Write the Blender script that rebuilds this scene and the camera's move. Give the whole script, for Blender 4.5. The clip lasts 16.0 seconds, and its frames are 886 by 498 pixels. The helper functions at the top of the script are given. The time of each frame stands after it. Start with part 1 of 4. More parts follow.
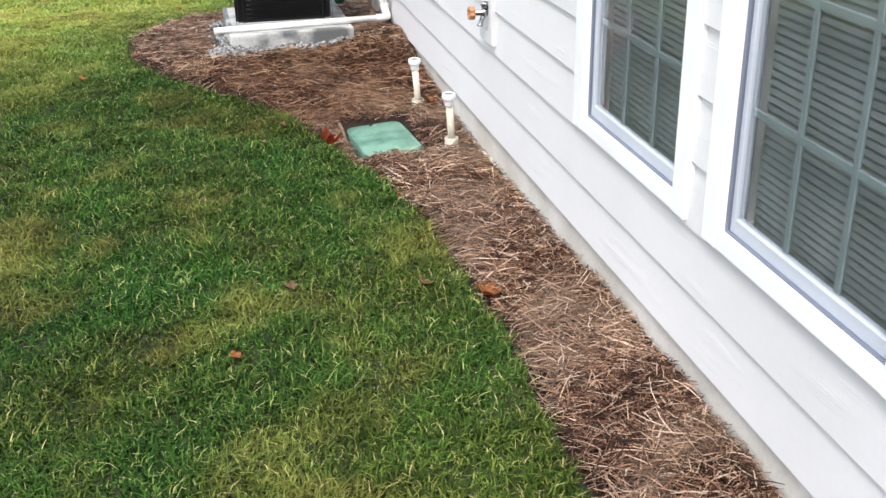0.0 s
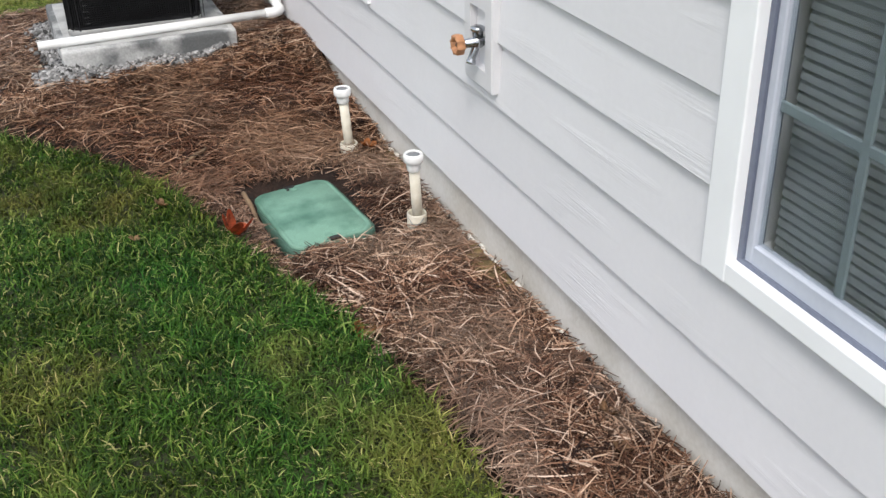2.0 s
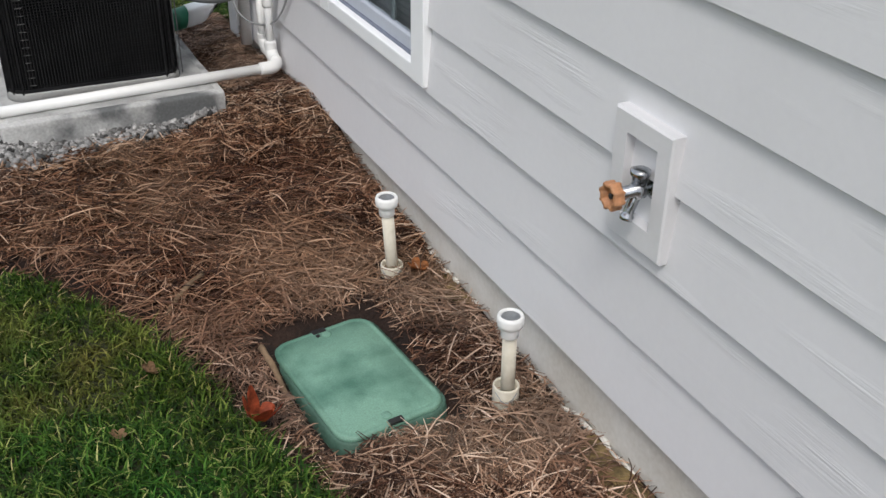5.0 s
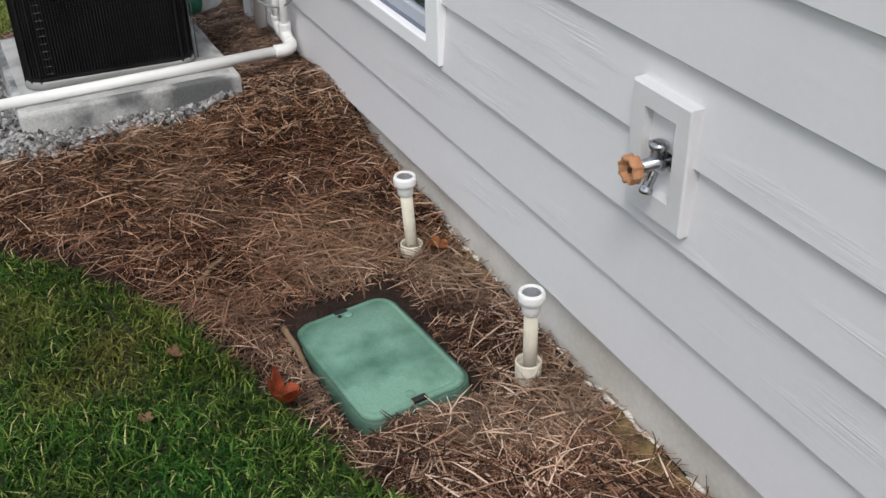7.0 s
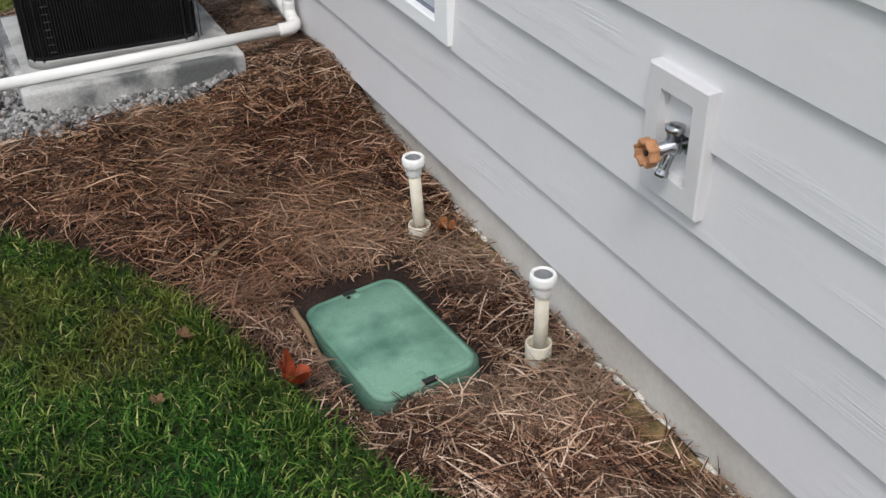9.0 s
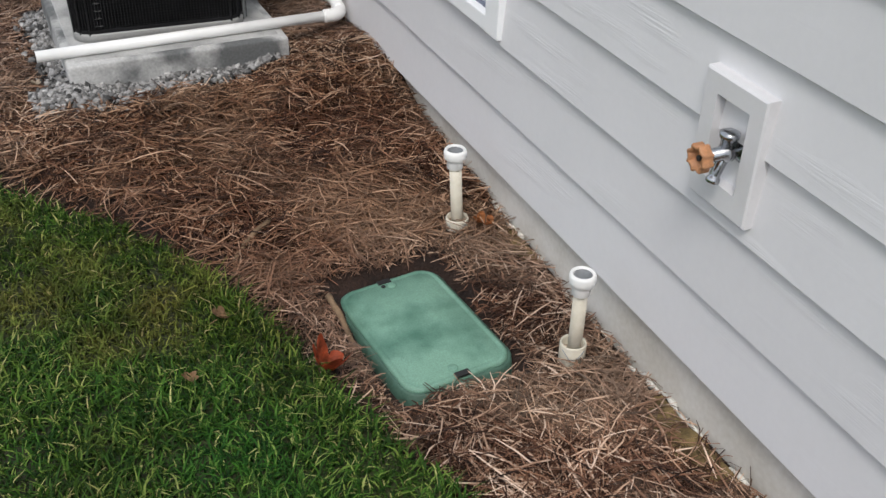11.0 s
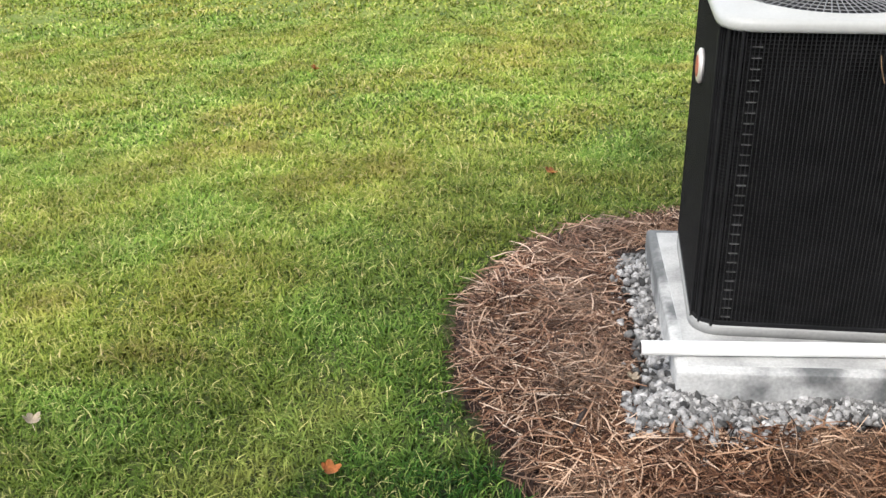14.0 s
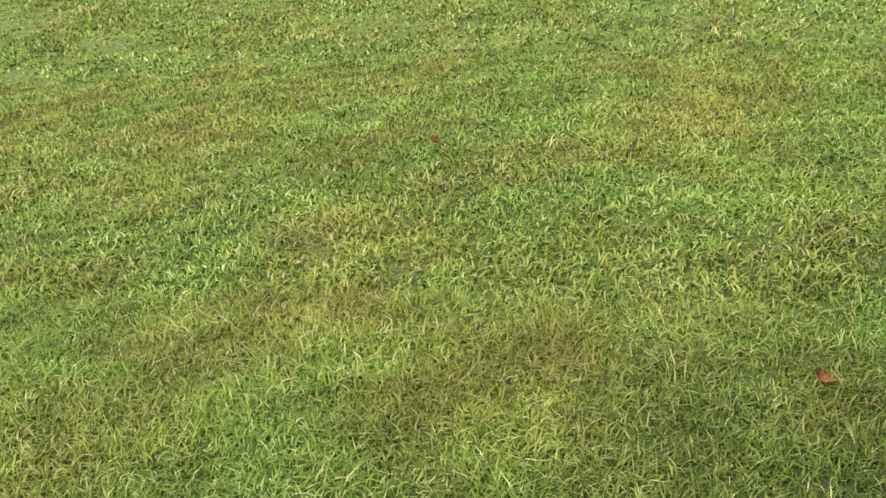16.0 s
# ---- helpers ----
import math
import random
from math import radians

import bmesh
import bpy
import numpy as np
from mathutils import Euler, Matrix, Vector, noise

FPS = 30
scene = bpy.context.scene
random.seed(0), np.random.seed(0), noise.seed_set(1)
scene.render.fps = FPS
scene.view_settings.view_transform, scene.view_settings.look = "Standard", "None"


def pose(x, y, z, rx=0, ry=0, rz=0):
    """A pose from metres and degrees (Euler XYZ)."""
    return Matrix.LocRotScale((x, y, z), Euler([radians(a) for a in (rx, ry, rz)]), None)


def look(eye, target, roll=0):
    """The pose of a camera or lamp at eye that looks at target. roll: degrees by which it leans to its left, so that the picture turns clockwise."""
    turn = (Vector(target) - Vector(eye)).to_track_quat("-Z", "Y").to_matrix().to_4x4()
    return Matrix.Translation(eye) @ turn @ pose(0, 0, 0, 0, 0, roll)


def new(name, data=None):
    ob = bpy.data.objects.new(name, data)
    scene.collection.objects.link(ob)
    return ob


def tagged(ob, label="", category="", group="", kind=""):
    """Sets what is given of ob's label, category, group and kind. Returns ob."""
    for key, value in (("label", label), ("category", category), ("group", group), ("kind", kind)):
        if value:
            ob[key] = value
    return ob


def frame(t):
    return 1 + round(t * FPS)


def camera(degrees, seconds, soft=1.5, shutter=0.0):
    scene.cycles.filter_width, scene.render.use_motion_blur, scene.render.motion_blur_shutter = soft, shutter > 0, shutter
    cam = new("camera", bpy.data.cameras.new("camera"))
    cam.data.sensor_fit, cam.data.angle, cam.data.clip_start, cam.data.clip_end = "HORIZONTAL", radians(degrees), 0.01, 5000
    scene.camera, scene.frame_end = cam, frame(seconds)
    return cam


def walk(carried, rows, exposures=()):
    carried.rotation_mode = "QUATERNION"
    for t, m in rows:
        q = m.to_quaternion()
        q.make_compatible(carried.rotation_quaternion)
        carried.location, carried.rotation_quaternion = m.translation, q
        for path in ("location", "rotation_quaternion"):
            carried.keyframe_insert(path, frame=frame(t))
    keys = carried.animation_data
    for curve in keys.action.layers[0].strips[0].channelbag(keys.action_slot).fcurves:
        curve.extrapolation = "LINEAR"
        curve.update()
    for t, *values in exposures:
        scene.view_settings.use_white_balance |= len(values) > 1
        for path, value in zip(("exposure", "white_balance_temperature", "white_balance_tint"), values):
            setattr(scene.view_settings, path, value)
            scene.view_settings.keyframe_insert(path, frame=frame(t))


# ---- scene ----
cam = camera(45.5, 16.0)
PATH = [
    (0, (-1.314, -2.397, 1.852), (-0.893, -0.643, 0.989), -1.2),
    (0.5, (-1.353, -1.948, 1.813), (-0.721, -0.226, 1.018), -1.2),
    (1, (-1.275, -1.499, 1.795), (-0.642, 0.218, 0.987), -3.6),
    (1.5, (-1.187, -0.994, 1.738), (-0.679, 0.672, 0.754), -1.4),
    (2, (-1.242, -0.58, 1.756), (-0.577, 1.026, 0.767), -1.3),
    (2.5, (-1.123, -0.088, 1.723), (-0.526, 1.562, 0.764), -0.9),
    (3, (-1.119, 0.263, 1.72), (-0.491, 1.882, 0.729), 0.3),
    (3.5, (-1.187, 0.52, 1.739), (-0.343, 2.054, 0.773), 0.5),
    (4, (-1.174, 0.573, 1.731), (-0.352, 2.102, 0.738), 3.2),
    (4.5, (-1.187, 0.577, 1.732), (-0.38, 2.104, 0.724), 2.7),
    (4.7, (-1.197, 0.58, 1.736), (-0.401, 2.108, 0.721), 1.8),
    (6.8, (-1.209, 0.575, 1.738), (-0.469, 2.1, 0.677), -1.1),
    (7, (-1.206, 0.577, 1.738), (-0.468, 2.105, 0.678), -1.2),
    (7.5, (-1.213, 0.59, 1.735), (-0.48, 2.105, 0.655), -1.3),
    (8, (-1.218, 0.597, 1.734), (-0.481, 2.109, 0.652), -0.9),
    (8.5, (-1.227, 0.606, 1.734), (-0.494, 2.124, 0.659), -0.5),
    (8.7, (-1.232, 0.606, 1.746), (-0.497, 2.112, 0.654), -1.0),
    (10.8, (-1.287, 0.576, 1.752), (-0.507, 2.054, 0.653), 0.5),
    (11, (-1.29, 0.629, 1.741), (-0.583, 2.139, 0.636), 1.7),
    (11.2, (-1.343, 0.6, 1.803), (-0.797, 2.19, 0.756), -0.3),
    (11.5, (-1.349, 0.646, 1.821), (-1.049, 2.351, 0.82), -2.8),
    (12, (-1.329, 0.819, 1.806), (-1.193, 2.51, 0.746), -2.0),
    (12.5, (-1.28, 1.061, 1.847), (-1.279, 2.821, 0.896), -0.3),
    (13, (-1.305, 1.262, 1.845), (-1.351, 3.059, 0.968), 0.1),
    (13.5, (-1.393, 1.529, 1.87), (-1.302, 3.352, 1.052), 0.4),
    (14, (-1.478, 1.84, 1.823), (-1.618, 3.602, 0.887), -1.4),
    (14.5, (-1.503, 2.26, 1.791), (-1.855, 3.96, 0.798), -4.6),
    (15, (-1.672, 2.683, 1.776), (-1.882, 4.439, 0.842), -4.3),
    (15.5, (-1.727, 3.11, 1.718), (-1.904, 4.874, 0.793), -7.8),
    (16, (-1.843, 3.53, 1.723), (-2.182, 5.242, 0.747), -4.4),
]
# exposure follows the clip's own metering
EXPOSURES = [(0.0, 0.8), (0.5, 0.55), (1.0, 0.28), (1.5, 0.30), (2.5, 0.36), (3.0, 0.36), (3.5, 0.1), (4.0, -0.07), (8.5, -0.06), (11.0, -0.06), (11.5, 0.30), (12.0, 0.64), (12.5, 0.80), (13.5, 0.78), (14.5, 0.74), (15.0, 0.68), (16.0, 0.46)]
walk(cam, [(t, look(eye, target, roll)) for t, eye, target, roll in PATH], EXPOSURES)

# ---- world and light: bright overcast sky, soft sun from the garden side ----
SUN_ELEVATION, SUN_TURN = radians(54), radians(215)
world = bpy.data.worlds.new("overcast_sky")
scene.world = world
world.use_nodes = True
wt = world.node_tree
sky = wt.nodes.new("ShaderNodeTexSky")
sky.sky_type = "NISHITA"
sky.sun_disc = False
sky.sun_elevation, sky.sun_rotation = SUN_ELEVATION, SUN_TURN
sky.air_density, sky.dust_density, sky.ozone_density = 0.6, 6.0, 0.6
wt.nodes["Background"].inputs["Strength"].default_value = 0.14
veil = wt.nodes.new("ShaderNodeMix")
veil.data_type = "RGBA"
veil.inputs[0].default_value = 0.66
veil.inputs[7].default_value = (6.6, 7.2, 8.0, 1)
wt.links.new(sky.outputs[0], veil.inputs[6])
wt.links.new(veil.outputs[2], wt.nodes["Background"].inputs["Color"])
sun = new("sun", bpy.data.lights.new("sun", "SUN"))
sun.data.energy, sun.data.angle, sun.data.color = 1.5, radians(16), (1.0, 0.98, 0.95)
sun.matrix_world = look((-3.8, -5.4, 9), (0, 0, 0))


# ---- materials ----
def material(name, base=(0.5, 0.5, 0.5), rough=0.6, metal=0.0, scale=8.0, spread=0.12, bump=0.1, fine=120.0,
             island=0.0, objrand=0.0, spec=0.5, tint=None, stretch=(1, 1, 1), contrast=None, depth=0.002):
    """Principled surface with two scales of noise in colour and a fine relief, in metres."""
    m = bpy.data.materials.new(name)
    m.use_nodes = True
    nt, n = m.node_tree, m.node_tree.nodes
    b = n["Principled BSDF"]
    b.inputs["Roughness"].default_value = rough
    b.inputs["Metallic"].default_value = metal
    b.inputs["Specular IOR Level"].default_value = spec
    tc = n.new("ShaderNodeTexCoord")
    mp = n.new("ShaderNodeMapping")
    mp.inputs["Scale"].default_value = stretch
    nt.links.new(tc.outputs["Object"], mp.inputs[0])
    big, small = n.new("ShaderNodeTexNoise"), n.new("ShaderNodeTexNoise")
    big.inputs["Scale"].default_value, small.inputs["Scale"].default_value = scale, fine
    big.inputs["Detail"].default_value = 5
    for tex in (big, small):
        nt.links.new(mp.outputs[0], tex.inputs["Vector"])
    ramp = n.new("ShaderNodeValToRGB")
    other = tint or tuple(c * (1 - 2.2 * spread) for c in base)
    lift = tuple(min(1, c * (1 + spread)) for c in base)
    lo, hi = contrast or (0.3, 0.7)
    ramp.color_ramp.elements[0].position, ramp.color_ramp.elements[0].color = lo, (*other, 1)
    ramp.color_ramp.elements[1].position, ramp.color_ramp.elements[1].color = hi, (*lift, 1)
    nt.links.new(big.outputs["Fac"], ramp.inputs[0])
    mix = n.new("ShaderNodeMix")
    mix.data_type, mix.blend_type = "RGBA", "OVERLAY"
    mix.inputs[0].default_value = min(1.0, spread * 2)
    nt.links.new(ramp.outputs[0], mix.inputs[6])
    nt.links.new(small.outputs["Fac"], mix.inputs[7])
    out = mix.outputs[2]
    if island or objrand:
        hsv = n.new("ShaderNodeHueSaturation")
        src = n.new("ShaderNodeNewGeometry").outputs["Random Per Island"] if island else n.new("ShaderNodeObjectInfo").outputs["Random"]
        amount = island or objrand
        mr = n.new("ShaderNodeMapRange")
        mr.inputs["To Min"].default_value, mr.inputs["To Max"].default_value = 1 - amount, 1 + amount
        nt.links.new(src, mr.inputs["Value"])
        nt.links.new(mr.outputs[0], hsv.inputs["Value"])
        nt.links.new(out, hsv.inputs["Color"])
        out = hsv.outputs[0]
    nt.links.new(out, b.inputs["Base Color"])
    if bump:
        bp = n.new("ShaderNodeBump")
        bp.inputs["Strength"].default_value, bp.inputs["Distance"].default_value = bump, depth
        nt.links.new(small.outputs["Fac"], bp.inputs["Height"])
        nt.links.new(bp.outputs[0], b.inputs["Normal"])
    return m


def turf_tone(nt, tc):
    """0 by the house, 1 on yellower lawn with light painted in; uneven border."""
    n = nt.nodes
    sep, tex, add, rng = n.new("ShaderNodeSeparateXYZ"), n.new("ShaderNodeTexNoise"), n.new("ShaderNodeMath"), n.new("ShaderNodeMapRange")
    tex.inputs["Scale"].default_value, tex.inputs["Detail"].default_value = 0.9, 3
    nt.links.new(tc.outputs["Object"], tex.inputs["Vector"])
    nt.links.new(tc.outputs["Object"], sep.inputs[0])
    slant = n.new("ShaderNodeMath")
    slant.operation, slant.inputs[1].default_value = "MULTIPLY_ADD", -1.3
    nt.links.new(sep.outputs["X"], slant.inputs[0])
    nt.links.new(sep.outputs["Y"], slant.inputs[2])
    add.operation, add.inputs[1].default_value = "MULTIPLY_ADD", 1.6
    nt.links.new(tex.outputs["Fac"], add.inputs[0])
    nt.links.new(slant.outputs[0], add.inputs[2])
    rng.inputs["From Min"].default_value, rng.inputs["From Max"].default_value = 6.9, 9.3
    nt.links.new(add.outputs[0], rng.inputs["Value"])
    # a little of that light is painted in again past the darker part
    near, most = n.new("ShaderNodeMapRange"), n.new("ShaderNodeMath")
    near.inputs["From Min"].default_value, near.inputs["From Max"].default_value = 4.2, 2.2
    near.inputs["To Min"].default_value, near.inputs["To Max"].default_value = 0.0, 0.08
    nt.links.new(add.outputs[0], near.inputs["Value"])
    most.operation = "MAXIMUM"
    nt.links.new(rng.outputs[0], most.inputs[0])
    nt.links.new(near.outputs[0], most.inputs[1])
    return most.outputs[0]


def strands(name, colours, rough, patch_scale, patch_tint, patch_range, patch_mix, shine=0.3, other=None, tufts=0.0, hues=(0.474, 0.526), darker=False):
    """For blades and needles: each one takes a colour of its own from a ramp, and wide patches shift the whole."""
    m = bpy.data.materials.new(name)
    m.use_nodes = True
    nt, n = m.node_tree, m.node_tree.nodes
    b = n["Principled BSDF"]
    b.inputs["Roughness"].default_value, b.inputs["Specular IOR Level"].default_value = rough, shine
    geo = n.new("ShaderNodeNewGeometry")
    ramp = n.new("ShaderNodeValToRGB")
    els = ramp.color_ramp.elements
    while len(els) < len(colours):
        els.new(0.5)
    for i, (p, c) in enumerate(colours):
        els[i].position, els[i].color = p, (*c, 1)
    nt.links.new(geo.outputs["Random Per Island"], ramp.inputs[0])
    tc, tex, rng, mix = n.new("ShaderNodeTexCoord"), n.new("ShaderNodeTexNoise"), n.new("ShaderNodeMapRange"), n.new("ShaderNodeMix")
    tex.inputs["Scale"].default_value, tex.inputs["Detail"].default_value = patch_scale, 4
    nt.links.new(tc.outputs["Object"], tex.inputs["Vector"])
    rng.inputs["From Min"].default_value, rng.inputs["From Max"].default_value = patch_range
    rng.inputs["To Max"].default_value = patch_mix
    nt.links.new(tex.outputs["Fac"], rng.inputs["Value"])
    mix.data_type = "RGBA"
    mix.inputs[7].default_value = (*patch_tint, 1)
    nt.links.new(rng.outputs[0], mix.inputs[0])
    base = ramp.outputs[0]
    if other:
        # blades turn yellower outwards, with the open lawn's extra brightness painted in
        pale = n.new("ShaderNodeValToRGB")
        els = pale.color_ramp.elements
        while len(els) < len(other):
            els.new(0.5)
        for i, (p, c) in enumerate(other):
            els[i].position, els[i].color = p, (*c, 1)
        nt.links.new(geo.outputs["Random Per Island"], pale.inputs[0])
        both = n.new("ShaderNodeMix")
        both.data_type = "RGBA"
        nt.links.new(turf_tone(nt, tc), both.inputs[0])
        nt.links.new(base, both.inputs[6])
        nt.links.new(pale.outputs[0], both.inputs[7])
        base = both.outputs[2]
    nt.links.new(base, mix.inputs[6])
    out = mix.outputs[2]
    if tufts:
        # tufts a hand wide differ in depth of colour, wider swathes in hue
        fine, wide, val, hue, hsv = n.new("ShaderNodeTexNoise"), n.new("ShaderNodeTexNoise"), n.new("ShaderNodeMapRange"), n.new("ShaderNodeMapRange"), n.new("ShaderNodeHueSaturation")
        fine.inputs["Scale"].default_value, fine.inputs["Detail"].default_value, fine.inputs["Roughness"].default_value = 3.2, 6, 0.68
        wide.inputs["Scale"].default_value, wide.inputs["Detail"].default_value = 1.6, 3
        for tex2, rng2, lo, hi, sock in ((fine, val, 1 - tufts * 1.1, 1 + tufts * 1.2, "Value"), (wide, hue, *hues, "Hue")):
            nt.links.new(tc.outputs["Object"], tex2.inputs["Vector"])
            rng2.inputs["From Min"].default_value, rng2.inputs["From Max"].default_value = 0.35, 0.65
            rng2.inputs["To Min"].default_value, rng2.inputs["To Max"].default_value = lo, hi
            nt.links.new(tex2.outputs["Fac"], rng2.inputs["Value"])
            nt.links.new(rng2.outputs[0], hsv.inputs[sock])
        nt.links.new(out, hsv.inputs["Color"])
        out = hsv.outputs[0]
    if darker:
        # straw darker and redder between the valve box and the pad, with an uneven border
        far, edge, plus, rng3, darken = n.new("ShaderNodeVectorMath"), n.new("ShaderNodeTexNoise"), n.new("ShaderNodeMath"), n.new("ShaderNodeMapRange"), n.new("ShaderNodeMix")
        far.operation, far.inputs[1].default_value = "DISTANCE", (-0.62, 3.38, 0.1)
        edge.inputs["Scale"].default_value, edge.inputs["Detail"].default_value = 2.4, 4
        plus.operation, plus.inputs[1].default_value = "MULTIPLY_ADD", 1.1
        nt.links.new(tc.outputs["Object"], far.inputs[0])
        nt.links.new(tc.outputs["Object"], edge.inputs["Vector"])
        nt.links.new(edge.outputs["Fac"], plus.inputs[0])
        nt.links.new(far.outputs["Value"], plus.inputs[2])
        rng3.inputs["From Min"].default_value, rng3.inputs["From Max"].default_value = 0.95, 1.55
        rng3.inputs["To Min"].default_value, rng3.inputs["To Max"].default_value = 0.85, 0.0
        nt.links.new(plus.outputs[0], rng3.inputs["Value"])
        darken.data_type, darken.blend_type = "RGBA", "MULTIPLY"
        darken.inputs[7].default_value = (0.68, 0.56, 0.47, 1)
        nt.links.new(rng3.outputs[0], darken.inputs[0])
        nt.links.new(out, darken.inputs[6])
        out = darken.outputs[2]
    nt.links.new(out, b.inputs["Base Color"])
    return m


def siding_material():
    """Painted fibre cement with an embossed wood grain that comes and goes along the plank."""
    m = material("siding_paint", (0.715, 0.71, 0.725), 0.55, 0, 1.3, 0.03, 0.0, 60, objrand=0.025, spec=0.35)
    nt, n = m.node_tree, m.node_tree.nodes
    b = n["Principled BSDF"]
    tc = n.new("ShaderNodeTexCoord")
    info = n.new("ShaderNodeObjectInfo")
    shift = n.new("ShaderNodeVectorMath")
    shift.operation = "MULTIPLY_ADD"
    shift.inputs[1].default_value = (1, 1, 1)
    spin = n.new("ShaderNodeCombineXYZ")
    big = n.new("ShaderNodeMath")
    big.operation, big.inputs[1].default_value = "MULTIPLY", 37.0
    nt.links.new(info.outputs["Random"], big.inputs[0])
    nt.links.new(big.outputs[0], spin.inputs["Y"])
    nt.links.new(big.outputs[0], spin.inputs["Z"])
    nt.links.new(tc.outputs["Object"], shift.inputs[0])
    nt.links.new(spin.outputs[0], shift.inputs[2])
    stretch = n.new("ShaderNodeMapping")
    stretch.inputs["Scale"].default_value = (1, 2.4, 75)
    grain = n.new("ShaderNodeTexNoise")
    grain.inputs["Scale"].default_value, grain.inputs["Detail"].default_value, grain.inputs["Distortion"].default_value = 2.6, 3, 0.15
    nt.links.new(shift.outputs[0], stretch.inputs[0])
    nt.links.new(stretch.outputs[0], grain.inputs["Vector"])
    wide = n.new("ShaderNodeMapping")
    wide.inputs["Scale"].default_value = (1, 1.3, 7)
    where = n.new("ShaderNodeTexNoise")
    where.inputs["Scale"].default_value = 1.6
    nt.links.new(shift.outputs[0], wide.inputs[0])
    nt.links.new(wide.outputs[0], where.inputs["Vector"])
    rng = n.new("ShaderNodeMapRange")
    rng.inputs["From Min"].default_value, rng.inputs["From Max"].default_value = 0.53, 0.68
    nt.links.new(where.outputs["Fac"], rng.inputs["Value"])
    mul = n.new("ShaderNodeMath")
    mul.operation = "MULTIPLY"
    nt.links.new(grain.outputs["Fac"], mul.inputs[0])
    nt.links.new(rng.outputs[0], mul.inputs[1])
    bp = n.new("ShaderNodeBump")
    bp.inputs["Strength"].default_value, bp.inputs["Distance"].default_value = 0.5, 0.004
    nt.links.new(mul.outputs[0], bp.inputs["Height"])
    nt.links.new(bp.outputs[0], b.inputs["Normal"])
    return m


M_SIDING = siding_material()
M_TRIM = material("grey_trim_paint", (0.70, 0.695, 0.705), 0.5, 0, 5, 0.03, 0.05, 90, spec=0.35)
M_WHITE = material("white_vinyl", (0.93, 0.94, 0.95), 0.35, 0, 4, 0.02, 0.0, 60)
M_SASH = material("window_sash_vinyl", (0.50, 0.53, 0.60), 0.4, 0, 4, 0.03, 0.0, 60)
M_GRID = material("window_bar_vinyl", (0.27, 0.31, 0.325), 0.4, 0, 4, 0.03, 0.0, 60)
M_BLIND = material("blind_slat_grey", (0.44, 0.46, 0.47), 0.6, 0, 4, 0.05, 0.0, 60)
M_DARKROOM = material("dark_room_sheet", (0.05, 0.055, 0.06), 0.9, 0, 3, 0.1, 0.0, 60)
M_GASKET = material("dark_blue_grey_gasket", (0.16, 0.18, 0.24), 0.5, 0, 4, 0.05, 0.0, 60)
M_CONCRETE = material("pad_concrete", (0.43, 0.43, 0.42), 0.85, 0, 5, 0.16, 0.5, 120, tint=(0.13, 0.135, 0.135), contrast=(0.41, 0.57), depth=0.004)
M_PADTOP = material("trowelled_concrete", (0.40, 0.40, 0.39), 0.8, 0, 9, 0.12, 0.3, 140, tint=(0.27, 0.27, 0.265), contrast=(0.34, 0.6), depth=0.002)
M_FOUND = material("parged_foundation", (0.63, 0.615, 0.58), 0.9, 0, 4, 0.08, 0.3, 70, tint=(0.52, 0.49, 0.43), depth=0.004)
M_CAULK = material("white_foam_edge", (0.78, 0.76, 0.70), 0.8, 0, 20, 0.1, 0.3, 90)
M_PVC = material("white_pvc", (0.88, 0.88, 0.86), 0.35, 0, 6, 0.04, 0.0, 60)
M_PVCOLD = material("weathered_cream_pvc", (0.74, 0.69, 0.57), 0.4, 0, 14, 0.08, 0.05, 80)
M_GREYCAP = material("grey_rubber_plug", (0.20, 0.21, 0.22), 0.6, 0, 20, 0.1, 0.1, 90)
M_LID = material("green_composite_lid", (0.150, 0.285, 0.215), 0.6, 0, 9, 0.17, 0.3, 260, tint=(0.062, 0.165, 0.118), contrast=(0.26, 0.58), depth=0.001)
M_LIDBOX = material("dark_green_valve_box", (0.07, 0.15, 0.11), 0.6, 0, 10, 0.15, 0.2, 150)
M_STRAP = material("black_corner_strap", (0.012, 0.012, 0.013), 0.5, 0, 12, 0.15, 0.0, 60, spec=0.2)
M_BLACK = material("black_coated_steel", (0.019, 0.019, 0.020), 0.6, 0, 12, 0.15, 0.0, 60, spec=0.12)
M_COIL = material("dark_coil_fins", (0.029, 0.029, 0.031), 0.7, 0, 30, 0.2, 0.3, 300, spec=0.2)
M_CLIP = material("dull_clip", (0.085, 0.085, 0.085), 0.6, 0, 60, 0.3, 0.0, 60)
M_GUARD = material("grey_wire_guard", (0.20, 0.20, 0.20), 0.5, 0.2, 20, 0.1, 0.0, 60)
M_CAP = material("light_grey_painted_steel", (0.41, 0.41, 0.39), 0.45, 0, 5, 0.05, 0.05, 120)
M_BASEPAN = material("grey_base_pan", (0.34, 0.34, 0.33), 0.5, 0, 8, 0.08, 0.05, 100)
M_FANDARK = material("fan_interior", (0.025, 0.025, 0.027), 0.6, 0, 8, 0.1, 0.0, 60)
M_HUB = material("motor_cover_grey", (0.55, 0.55, 0.55), 0.4, 0.2, 8, 0.05, 0.0, 60)
M_CHROME = material("chrome_brass", (0.55, 0.56, 0.58), 0.22, 1.0, 40, 0.15, 0.1, 200)
M_HANDLE = material("copper_orange_handle", (0.48, 0.23, 0.11), 0.5, 0.0, 30, 0.12, 0.1, 120)
M_RUBBER = material("black_pipe_insulation", (0.014, 0.014, 0.015), 0.75, 0, 30, 0.2, 0.4, 90)
